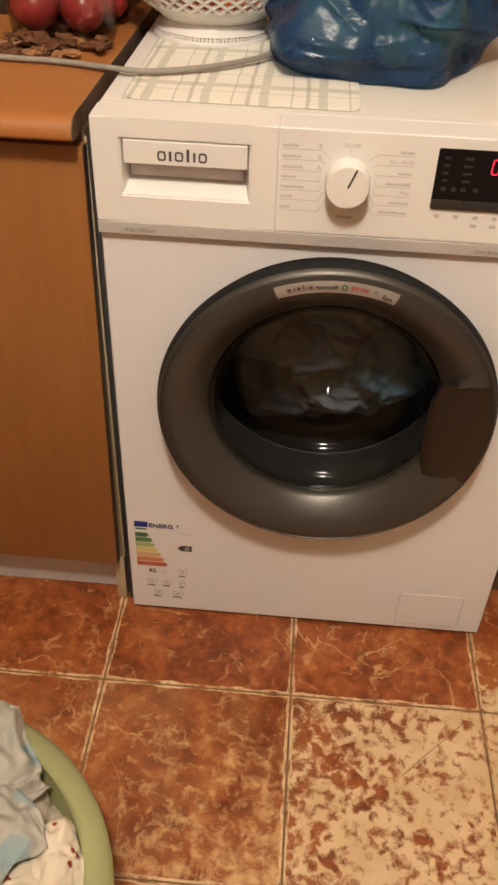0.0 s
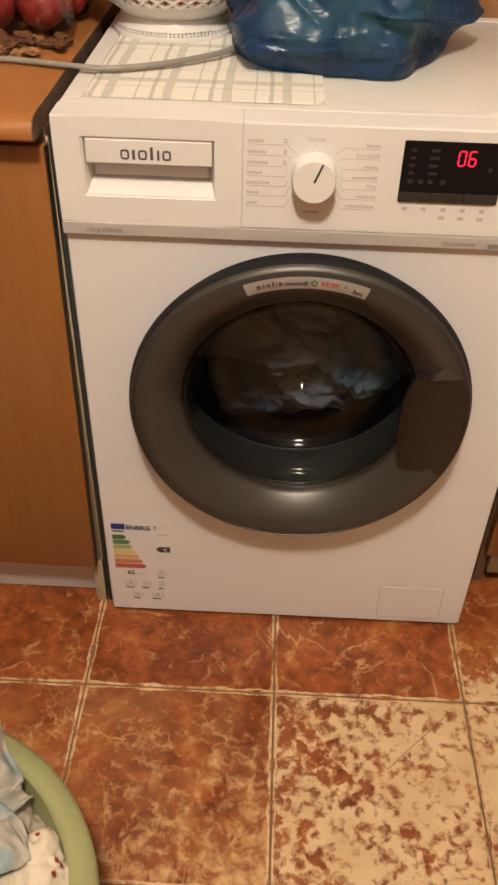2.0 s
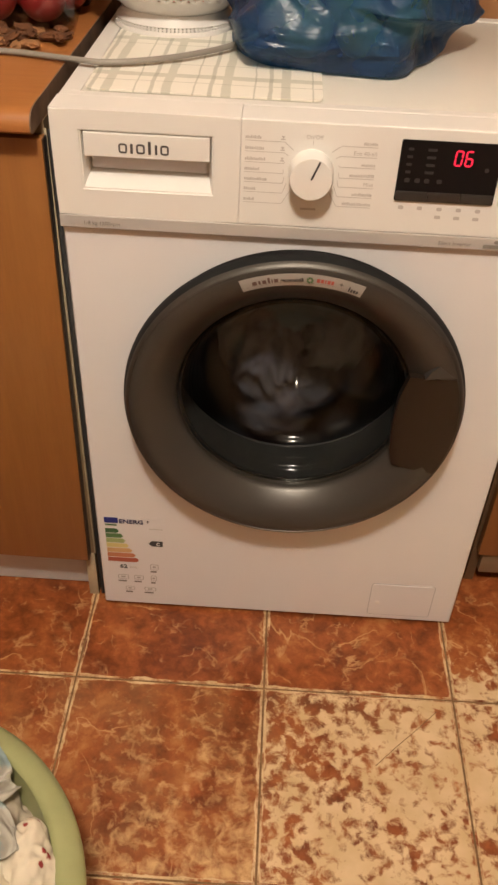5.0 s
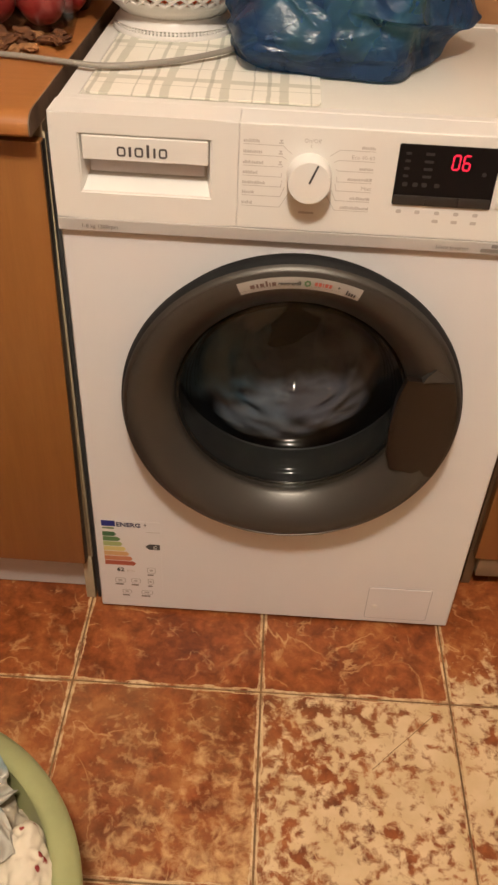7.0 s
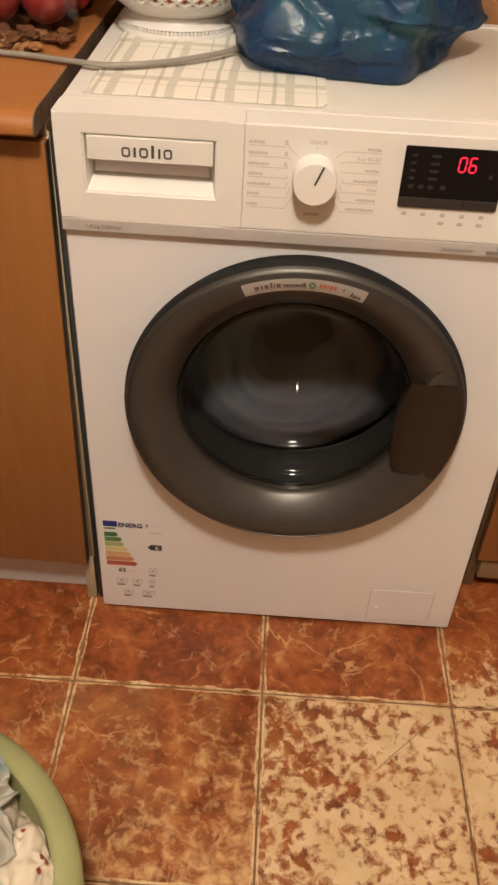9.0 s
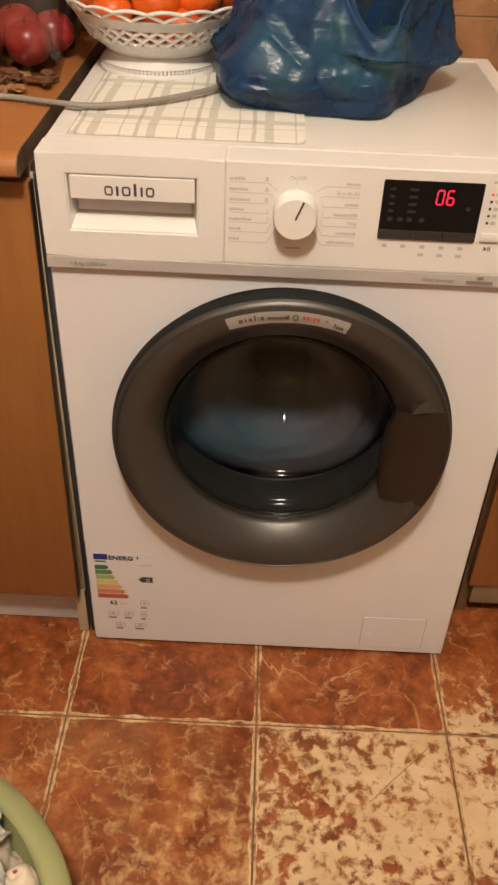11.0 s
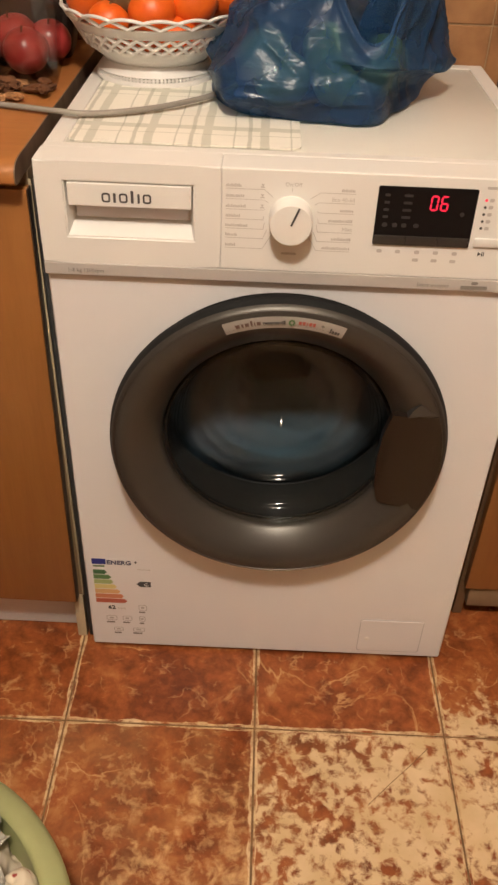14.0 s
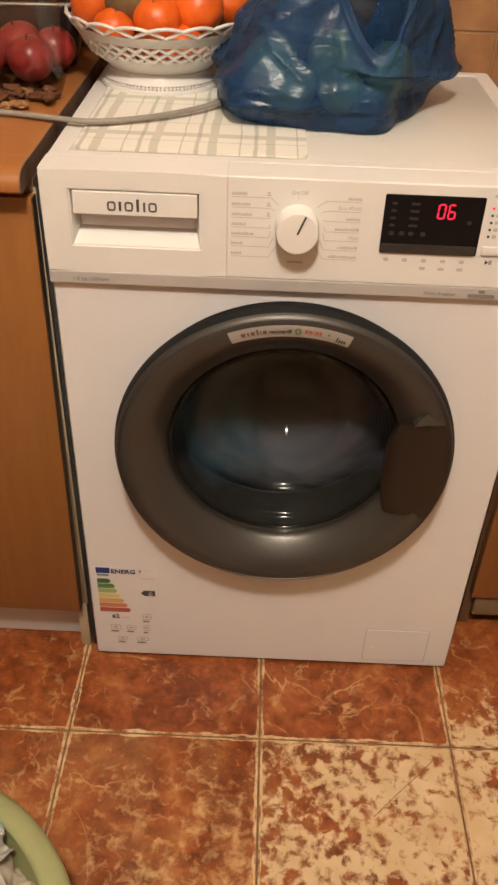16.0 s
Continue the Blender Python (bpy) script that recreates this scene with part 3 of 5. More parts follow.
left_z = (0.8235, 0.8115, 0.7995, 0.788, 0.7765, 0.765, 0.7525)
right_z = (0.8225, 0.811, 0.799, 0.7865, 0.776, 0.7645, 0.753)
for i, (zl, zr) in enumerate(zip(left_z, right_z)):
    ang = radians(133 + 15.5 * i)
    ex, ez = KX + 0.031 * math.cos(ang), KZ + 0.031 * math.sin(ang)
    part("programme_rule", rule([(-0.0825, zl), (min(-0.039, ex), zl), (ex, ez)]), PRINT, panel, smooth=False)
    ang = radians(47 - 15.5 * i)
    ex, ez = KX + 0.031 * math.cos(ang), KZ + 0.031 * math.sin(ang)
    part("programme_rule", rule([(0.0635, zr), (max(0.024, ex), zr), (ex, ez)]), PRINT, panel, smooth=False)
    wl = (0.017, 0.021, 0.023, 0.018, 0.026, 0.013, 0.012)[i]
    tagged(part("programme_word", word_bars(-0.0825, -0.0825 + wl, zl + 0.0022, i), PRINT, panel, smooth=False), kind="stuff")
    if i in (0, 2, 3, 5, 6):
        wr = (0.016, 0, 0.016, 0.028, 0, 0.023, 0.033)[i]
        tagged(part("programme_word", word_bars(0.0635 - wr, 0.0635, zr + 0.0020, 20 + i), PRINT, panel, smooth=False), kind="stuff")
    if i < 3:
        ic = join(prism(round_rect(-0.0435, -0.0385, zl + 0.0022, zl + 0.0035, 0.0005, 2), FY, FY + 0.0003), prism([(-0.043, zl + 0.0065), (-0.041, zl + 0.0035), (-0.039, zl + 0.0065)], FY, FY + 0.0003))
        part("programme_symbol", ic, PRINT, panel, smooth=False)
for words, x, z, al in (("On/Off", KX + 0.001, 0.8285, "CENTER"), ("Eco 40-60", 0.0635, 0.8132, "RIGHT"), ("Mixt", 0.0635, 0.7782, "RIGHT")):
    text_mesh("programme_text", words, 0.0064, PRINT, panel, x, FY, z, 0, al)
part("off_tick", rule([(KX, 0.8225), (KX, 0.8265)]), PRINT, panel, smooth=False)
part("dial_foot_print", prism(round_rect(KX - 0.009, KX + 0.009, 0.7465, 0.749, 0.001), FY, FY + 0.0003), PRINT, panel, smooth=False)

dial = part("programme_dial", shift(lathe([(0.0252, 0.0), (0.0252, -0.003), (0.0247, -0.006), (0.0243, -0.0225), (0.0232, -0.0248), (0.0, -0.0252)], 64, "y"), KX, PY, KZ), WHITE_PLASTIC, machine, "round white programme dial")
pt = box(-0.0011, 0.0011, PY - 0.0258, PY - 0.0245, 0.0, 0.0225, 0.0004)
part("pointer", pt, PRINT_DARK, dial, "dark pointer line", at=pose(KX, 0, KZ) @ pose(0, 0, 0, 0, 22, 0))

# display
DX0, DX1, DZ0, DZ1 = 0.0885, 0.2005, 0.7645, 0.834
display = part("display", prism(round_rect(DX0, DX1, DZ0, DZ1, 0.002), PY - 0.0014, PY + 0.001, 0.0005), BLACK_GLASS, machine, "black glass display with red digits")
for k in range(3):
    w = (DX1 - DX0 - 0.002) / 3
    part("display_button", box(DX0 + 0.001 + k * w, DX0 + 0.0004 + (k + 1) * w, PY - 0.0028, PY - 0.001, DZ0 + 0.0008, 0.7765, 0.0008), BUTTON, display)
SEG = {"a": (0, 2, 1, 2), "b": (1, 1, 1, 2), "c": (1, 0, 1, 1), "d": (0, 0, 1, 0), "e": (0, 0, 0, 1), "f": (0, 1, 0, 2), "g": (0, 1, 1, 1)}


def digit(lit, x, z, w, h):
    for name in lit:
        xa, za, xb, zb = SEG[name]
        slant = 0.0005
        p, q = (x + xa * w + za * slant / 2, z + za * h / 2), (x + xb * w + zb * slant / 2, z + zb * h / 2)
        t, gap = 0.00085, 0.0012
        if xa == xb:
            o = [(p[0] - t, p[1] + gap), (p[0], p[1] + 0.0004), (p[0] + t, p[1] + gap), (q[0] + t, q[1] - gap), (q[0], q[1] - 0.0004), (q[0] - t, q[1] - gap)]
        else:
            o = [(p[0] + gap, p[1] + t), (p[0] + 0.0004, p[1]), (p[0] + gap, p[1] - t), (q[0] - gap, q[1] - t), (q[0] - 0.0004, q[1]), (q[0] - gap, q[1] + t)]
        part("digit_segment", prism(o, PY - 0.0019, PY - 0.0013), RED_GLOW, display, smooth=False)


digit("abcdef", 0.1490, 0.8085, 0.0072, 0.0160)
digit("acdefg", 0.1605, 0.8085, 0.0072, 0.0160)
for r in range(4):
    for c, xx in enumerate((0.0965, 0.118)):
        part("dim_symbol", prism(round_rect(xx, xx + (0.006, 0.010)[c], 0.797 + r * 0.0085, 0.800 + r * 0.0085, 0.0008, 2), PY - 0.0016, PY - 0.0013), FAINT, display, smooth=False)
for xx in (0.097, 0.1085, 0.119, 0.133):
    part("dim_symbol", prism(round_rect(xx, xx + 0.006, 0.7865, 0.7915, 0.0018, 3), PY - 0.0016, PY - 0.0013), FAINT, display, smooth=False)
part("dim_symbol", prism(round_rect(0.1835, 0.1885, 0.802, 0.807, 0.0024, 4), PY - 0.0016, PY - 0.0013), FAINT, display, smooth=False)
for i, xx in enumerate((0.098, 0.1195, 0.142, 0.164, 0.186)):
    part("option_symbol", prism(round_rect(xx - 0.003, xx + 0.003, 0.754, 0.7585, 0.0015, 3), FY, FY + 0.0003), PRINT, panel, smooth=False)
    if i > 1:
        part("option_symbol", prism(round_rect(xx - 0.004, xx + 0.003, 0.7445, 0.7485, 0.001, 3), FY, FY + 0.0003), PRINT, panel, smooth=False)
for i in range(5):
    zz = 0.822 - 0.0083 * i
    part("indicator", shift(lathe([(0.0016, 0.0), (0.0016, -0.0006), (0, -0.0008)], 16, "y"), 0.2105, PY, zz), RED_LED if i == 0 else PRINT_DARK, panel, "glowing red indicator" if i == 0 else "")
    part("indicator_symbol", prism(round_rect(0.2145, 0.2195, zz - 0.002, zz + 0.002, 0.001, 2), FY, FY + 0.0003), PRINT, panel, smooth=False)
part("start_button", box(0.2055, 0.2365, PY - 0.003, PY, 0.7665, 0.7775, 0.0015), WHITE_PLASTIC, panel)
part("start_symbol", join(prism([(0.213, 0.7545), (0.213, 0.760), (0.217, 0.75725)], FY, FY + 0.0003), join(prism(round_rect(0.2175, 0.2186, 0.7545, 0.76, 0.0003, 2), FY, FY + 0.0003), prism(round_rect(0.2195, 0.2206, 0.7545, 0.76, 0.0003, 2), FY, FY + 0.0003))), PRINT_DARK, panel, smooth=False)
part("option_symbol", prism(round_rect(0.209, 0.224, 0.8345, 0.8375, 0.001, 3), FY, FY + 0.0003), PRINT, panel, smooth=False)

# porthole door
PROFILE = [(0.2180, 0.0), (0.2200, -0.010), (0.2255, -0.018), (0.2284, -0.0235), (0.2274, -0.0315), (0.2246, -0.0388), (0.2216, -0.0438), (0.2155, -0.0464), (0.208, -0.0468), (0.200, -0.0455), (0.190, -0.0410), (0.180, -0.0335), (0.170, -0.0240), (0.1635, -0.0170), (0.1600, -0.0125), (0.1585, -0.006), (0.1585, 0.004)]


def ring_y(r):
    for (r0, y0), (r1, y1) in zip(PROFILE[5:], PROFILE[6:]):
        if r0 >= r >= r1:
            return y0 + (y1 - y0) * (r0 - r) / (r0 - r1)
    return -0.047


door = part("door", shift(lathe(PROFILE[5:], 160, "y"), CX, 0, CZ), RING, machine, "dark grey metallic round porthole door ring")
part("door_back", shift(lathe(PROFILE[:6], 160, "y"), CX, 0, CZ), RIM_BLACK, door)
part("chrome_edge", shift(lathe([(0.2240, -0.0405), (0.2220, -0.0444), (0.2188, -0.0460), (0.2180, -0.0450), (0.2218, -0.040)], 160, "y", True), CX, 0, CZ), simple("dull_chrome", (0.085, 0.08, 0.072), 0.45, 0.8, vary=0.04, bumps=0), door)
part("door_inner_frame", shift(lathe([(0.2195, -0.0005), (0.1535, -0.0005), (0.1535, 0.004), (0.1900, 0.012), (0.1900, 0.016)], 96, "y"), CX, 0, CZ), RIM_BLACK, door)
outer_bowl = [(0.1580, -0.004), (0.1578, -0.0100), (0.1562, -0.0122), (0.1535, -0.0118), (0.1510, -0.0085), (0.1490, -0.002), (0.1484, 0.004), (0.1478, 0.009), (0.1455, 0.0115), (0.1440, 0.0135), (0.1438, 0.016), (0.1452, 0.0185), (0.1448, 0.022), (0.1425, 0.025), (0.1405, 0.0285), (0.1398, 0.034), (0.1385, 0.040), (0.1362, 0.0425), (0.1358, 0.0455), (0.1368, 0.048), (0.1345, 0.056), (0.1285, 0.0635), (0.120, 0.0685), (0.108, 0.0715), (0.085, 0.0728), (0.0815, 0.0712), (0.078, 0.0726), (0.06, 0.0735), (0.03, 0.0740), (0.0, 0.0742)]
inner_bowl = [(max(0.0, r - 0.004), h + 0.0045) for r, h in outer_bowl[::-1]]
inner_bowl[0] = (0.0, 0.0787)
glass = part("door_glass", shift(lathe(outer_bowl + inner_bowl, 128, "y", True), CX, 0, CZ), GLASS, door, "deep clear glass porthole bowl")
glass.visible_shadow = False
# added slab, tilted and extra glossy to shape the lamp's glint on the bowl
glint = box(-0.0014, 0.0014, -0.0014, 0.0014, -0.0085, 0.0085, 0.0005)
part("glint_slab", glint, pane("glint_gloss", (0.9, 0.92, 0.9), 0.30, 0.16), glass, at=pose(0.0015, 0.0730, 0.4440, -47, 0, 0)).visible_shadow = False
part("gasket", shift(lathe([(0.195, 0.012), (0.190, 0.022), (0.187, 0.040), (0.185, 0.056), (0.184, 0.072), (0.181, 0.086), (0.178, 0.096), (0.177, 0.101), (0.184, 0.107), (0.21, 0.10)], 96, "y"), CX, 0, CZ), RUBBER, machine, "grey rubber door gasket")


def grip_plate():
    """A plate over the ring: sunk at its inner edge, riding just proud of the ring's crest further out."""
    b = bmesh.new()
    nz, nx = 28, 18
    left = ((-0.084, 0.145), (-0.060, 0.1385), (-0.020, 0.1365), (0.030, 0.1395), (0.066, 0.1475))
    g = {}
    for j in range(nz + 1):
        z = -0.084 + 0.150 * j / nz
        for (z0, x0), (z1, x1) in zip(left, left[1:]):
            if z0 - 1e-6 <= z <= z1 + 1e-6:
                xl = x0 + (x1 - x0) * (z - z0) / (z1 - z0)
        for i in range(nx + 1):
            u = i / nx
            zz = z + (0.010 * u if j > nz // 2 else 0.0) * (j - nz // 2) / (nz - nz // 2)
            xr = math.sqrt(0.2168 ** 2 - zz * zz)
            x = xl + (xr - xl) * u
            k = min(1.0, max(0.0, (x - 0.136) / 0.072))
            g[i, j] = b.verts.new((CX + x, -0.0245 - 0.0258 * k ** 0.55, CZ + zz))
    for i in range(nx):
        for j in range(nz):
            b.faces.new((g[i, j], g[i + 1, j], g[i + 1, j + 1], g[i, j + 1]))
    e = bmesh.ops.extrude_face_region(b, geom=b.faces[:])
    bmesh.ops.translate(b, verts=[v for v in e["geom"] if isinstance(v, bmesh.types.BMVert)], vec=(0, 0.012, 0))
    return b


handle = part("handle", grip_plate(), HANDLE, door, "dark brown grip plate")
part("handle_ledge", prism([(CX + 0.164, CZ + 0.0725), (CX + 0.199, CZ + 0.0785), (CX + 0.178, CZ + 0.094), (CX + 0.170, CZ + 0.085)], -0.0476, -0.03), simple("ledge_grey", (0.07, 0.066, 0.06), 0.4, 0.4, bumps=0), handle, smooth=False)


def arc_strip(r0, r1, a0, a1, lift, n=24):
    b = bmesh.new()
    rows = []
    for k in range(n + 1):
        a = radians(a0 + (a1 - a0) * k / n)
        rows.append([b.verts.new((CX + r * math.cos(a), ring_y(r) - lift, CZ + r * math.sin(a))) for r in (r0, (r0 + r1) / 2, r1)])
    for p, q in zip(rows, rows[1:]):
        for i in range(2):
            b.faces.new((p[i], p[i + 1], q[i + 1], q[i]))
    e = bmesh.ops.extrude_face_region(b, geom=b.faces[:])
    bmesh.ops.translate(b, verts=[v for v in e["geom"] if isinstance(v, bmesh.types.BMVert)], vec=(0, 0.0003, 0))
    return b


sticker = part("door_sticker", arc_strip(0.1955, 0.2125, 111.5, 70, 0.0006), STICKER_GREY, door, "curved silver sticker with small print")


def on_arc(deg, r, turn_with=True):
    a = radians(deg)
    return CX + r * math.cos(a), ring_y(r) - 0.0012, CZ + r * math.sin(a), deg - 90


x, y, z, tr = on_arc(94.2, 0.2020)
text_mesh("sticker_text", "recomandă", 0.0059, PRINT_DARK, sticker, x, y, z, tr, "CENTER", bold=0.0002)
RED_INK, GREEN_INK, BROWN_INK = flat("red_ink", (0.42, 0.09, 0.07)), flat("green_ink", (0.07, 0.15, 0.06)), flat("brown_ink", (0.12, 0.07, 0.06))
for deg0, deg1, ra, rb, ink in ((107.5, 106.0, 0.2015, 0.2065, BROWN_INK), (105.4, 104.7, 0.2015, 0.2065, BROWN_INK), (104.1, 102.8, 0.2015, 0.2065, BROWN_INK), (102.2, 101.5, 0.2015, 0.209, BROWN_INK), (101.0, 100.6, 0.2015, 0.2065, BROWN_INK), (100.1, 98.8, 0.2015, 0.2065, BROWN_INK),
                                (86.0, 85.0, 0.2022, 0.2072, RED_INK), (84.7, 83.7, 0.2022, 0.2072, RED_INK), (83.3, 82.9, 0.2022, 0.2072, RED_INK), (82.5, 81.5, 0.2022, 0.2072, RED_INK), (81.2, 80.3, 0.2022, 0.2072, RED_INK),
                                (75.0, 74.5, 0.1985, 0.2055, PRINT_DARK), (74.2, 73.5, 0.1985, 0.2030, PRINT_DARK), (73.2, 72.5, 0.1985, 0.2030, PRINT_DARK), (72.2, 71.6, 0.1985, 0.2030, PRINT_DARK)):
    part("sticker_mark", arc_strip(ra, rb, deg0, deg1, 0.0009, 2), ink, sticker, smooth=False)
x, y, z, tr = on_arc(77.8, 0.2025)
text_mesh("sticker_text", "+", 0.008, PRINT_DARK, sticker, x, y, z, tr, "CENTER")
fl = bmesh.new()
for k in range(7):
    a = radians(360 / 7 * k)
    fx, fy_, fz, _ = on_arc(88.3, 0.2045)
    join(fl, shift(lathe([(0.0013, 0.0003), (0.0013, 0.0), (0, 0.0)], 10, "y"), fx + 0.0030 * math.cos(a), fy_, fz + 0.0030 * math.sin(a)))
part("sticker_flower", fl, GREEN_INK, sticker, smooth=False)

# energy label on the front sheet
lab = part("energy_label", prism(round_rect(-0.2865, -0.1915, 0.019, 0.2165, 0.002), -0.0004, 0.0), WHITE, machine, "energy rating sticker, class C")
EY = -0.0009


def bar(name, x0, x1, z0, z1, mat, point=0.0, r=0.0):
    o = [(x0, z0), (x1, z0), (x1 + point, (z0 + z1) / 2), (x1, z1), (x0, z1)] if point > 0 else [(x0, z0), (x1, z0), (x1, z1), (x0, z1), (x0 + point, (z0 + z1) / 2)] if point < 0 else round_rect(x0, x1, z0, z1, r or 0.0003, 2)
    part(name, prism(o, EY, EY + 0.0005), mat, lab, smooth=False)


bar("flag", -0.2855, -0.2635, 0.2035, 0.2155, flat("flag_blue", (0.02, 0.03, 0.22)))
text_mesh("label_text", "ENERG", 0.0125, flat("label_navy", (0.03, 0.03, 0.09)), lab, -0.2620, EY, 0.2040, bold=0.00035)
part("bolt", prism([(-0.2150, 0.2150), (-0.2178, 0.2092), (-0.2160, 0.2092), (-0.2172, 0.2042), (-0.2138, 0.2108), (-0.2156, 0.2108)], EY, EY + 0.0005), PRINT_DARK, lab, smooth=False)
bar("maker_line", -0.284, -0.266, 0.1975, 0.2005, GREEN_INK)
bar("model_line", -0.214, -0.193, 0.1935, 0.1945, PRINT)
for i, (c, wd) in enumerate((((0.045, 0.14, 0.06), 0.018), ((0.10, 0.21, 0.08), 0.024), ((0.34, 0.42, 0.18), 0.027), ((0.64, 0.57, 0.24), 0.032), ((0.60, 0.38, 0.18), 0.037), ((0.52, 0.21, 0.11), 0.042), ((0.40, 0.10, 0.06), 0.047))):
    zt = 0.1905 - i * 0.0112
    bar("rating_bar", -0.285 , -0.285 + wd, zt - 0.0095, zt, flat("rating_%d" % i, c), 0.004)
bar("class_arrow", -0.211, -0.1935, 0.1545, 0.1665, PRINT_DARK, -0.0055)
lab_white = STICKER
text_mesh("class_text", "C", 0.0095, lab_white, lab, -0.2045, EY - 0.0004, 0.1572)
text_mesh("label_text", "62", 0.0125, PRINT_DARK, lab, -0.2665, EY, 0.0985, bold=0.00035)
text_mesh("label_text", "kWh", 0.0065, PRINT, lab, -0.250, EY, 0.0985)
FINE = flat("fine_label_print", (0.42, 0.40, 0.385))
for xx, zz, sx, sz in ((-0.209, 0.104, 0.007, 0.007), (-0.262, 0.076, 0.009, 0.006), (-0.236, 0.076, 0.008, 0.006), (-0.211, 0.076, 0.005, 0.007), (-0.252, 0.048, 0.008, 0.005), (-0.218, 0.048, 0.010, 0.005)):
    o = round_rect(xx - sx, xx + sx, zz - sz, zz + sz, 0.003, 3)
    ringb = bmesh.new()
    o2 = round_rect(xx - sx + 0.0013, xx + sx - 0.0013, zz - sz + 0.0013, zz + sz - 0.0013, 0.002, 3)
    va, vb = [ringb.verts.new((a, EY, c)) for a, c in o], [ringb.verts.new((a, EY, c)) for a, c in o2]
    for i in range(len(o)):
        j = (i + 1) % len(o)
        ringb.faces.new((va[i], va[j], vb[j], vb[i]))
    part("label_symbol", ringb, FINE, lab, smooth=False)
    bar("label_value", xx - sx, xx + sx * 0.5, zz - sz - 0.0062, zz - sz - 0.0030, STRIP_INK)
    bar("label_symbol", xx - sx * 0.45, xx + sx * 0.35, zz - sz * 0.35, zz + sz * 0.3, FINE, r=0.001)

# pump flap
part("flap_groove", prism(round_rect(0.1535, 0.2595, 0.0190, 0.0985, 0.006), -0.0004, 0.001), SHADE_GREY, machine, smooth=False)
flap = part("pump_flap", prism(round_rect(0.1547, 0.2583, 0.0202, 0.0973, 0.005), -0.0014, 0.0005, 0.0008), WHITE, machine, "small white pump filter flap")
part("flap_latch", shift(lathe([(0.004, 0.0), (0.004, -0.0012), (0.0, -0.002)], 20, "y"), 0.168, -0.001, 0.051), WHITE_PLASTIC, flap)

# drum with three lifters, the interior's darkness put into their near-black steel
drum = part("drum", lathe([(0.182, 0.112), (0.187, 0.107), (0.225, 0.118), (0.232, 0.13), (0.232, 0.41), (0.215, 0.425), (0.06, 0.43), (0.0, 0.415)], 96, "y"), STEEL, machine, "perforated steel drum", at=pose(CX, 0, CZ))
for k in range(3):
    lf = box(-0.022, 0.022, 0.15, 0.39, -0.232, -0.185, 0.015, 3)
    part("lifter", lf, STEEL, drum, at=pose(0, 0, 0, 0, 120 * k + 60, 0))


# ---- laundry in the drum ----
def crumple(seed, sx, sy, sz, folds=1.0, n=5):
    """A crumpled bundle of cloth: a lump cut by deep folds."""
    b = bmesh.new()
    bmesh.ops.create_icosphere(b, subdivisions=n, radius=1.0)
    off = Vector((seed * 7.3, seed * 3.1, seed * 5.7))
    for v in b.verts:
        d = v.co.normalized()
        q = d * 1.3 + off
        warp = noise.noise_vector(q * 1.1) * 0.9
        ridge = 1 - abs(noise.noise(q * 1.5 + warp)) * 2
        ridge2 = 1 - abs(noise.noise(q * 3.3 + warp * 1.6 + Vector((9, 2, 4)))) * 2
        k = 0.82 + 0.30 * noise.noise(q * 0.9) + folds * (0.20 * ridge + 0.10 * ridge2)
        v.co = Vector((d.x * sx, d.y * sy, d.z * sz)) * k
    return b


LAUNDRY = []
for seed, size, mt, words in (
        (1, (0.100, 0.075, 0.066), WET_GREY, "wet grey cotton garment tumbling in the drum"),
        (2, (0.085, 0.080, 0.070), WET_BLUE, "wet blue garment tumbling in the drum"),
        (3, (0.090, 0.070, 0.058), WET_PALE, "wet pale grey garment tumbling in the drum"),
        (4, (0.085, 0.080, 0.066), WET_NAVY, "wet navy garment tumbling in the drum"),
        (5, (0.090, 0.075, 0.062), WET_GREY, "wet grey towel tumbling in the drum"),
        (6, (0.080, 0.075, 0.060), WET_NAVY, "wet dark garment tumbling in the drum"),
        (7, (0.085, 0.075, 0.060), WET_PALE, "wet pale grey shirt tumbling in the drum"),
        (8, (0.085, 0.075, 0.060), WET_BLUE, "wet blue towel tumbling in the drum")):
    g = part("wet_garment", crumple(seed, *size), mt, sharp=100)
    tagged(g, words, "laundry", "laundry in the drum")
    LAUNDRY.append(g)


# ---- cabinet and worktop ----
cab = thing("base_cabinet", "beech laminate base cabinet with a grey plinth beside the washer", "cabinet")
part("side_panel", box(-0.3285, -0.3130, 0.0215, 0.55, 0.0, 0.8222), DARK_SIDE, cab, smooth=False)
part("edge_band", box(-0.3287, -0.3128, 0.0190, 0.0213, 0.002, 0.106, 0.0006), PALE_EDGE, cab)
part("edge_band", box(-0.3128, -0.3098, 0.0190, 0.0213, 0.107, 0.814, 0.0006), PALE_EDGE, cab)
part("side_panel", box(-0.92, -0.904, 0.0215, 0.55, 0.0, 0.8222), DARK_SIDE, cab, smooth=False)
part("bottom_shelf", box(-0.904, -0.3285, 0.022, 0.55, 0.105, 0.121), DARK_SIDE, cab, smooth=False)
part("plinth", box(-0.904, -0.3290, 0.045, 0.061, 0.003, 0.104, 0.001), PLINTH, cab, "grey laminate plinth")
cdoor = part("door", box(-0.9185, -0.3190, 0.0, 0.0185, 0.1085, 0.8085, 0.0018), CAB_WOOD, cab, "orange-brown beech laminate door", at=pose(-0.319, 0, 0.11) @ pose(0, 0, 0, 0, 0.65, 0) @ pose(0.319, 0, -0.11))
part("door_edge", box(-0.3189, -0.3178, 0.0015, 0.017, 0.109, 0.808), TRAY, cdoor, smooth=False)
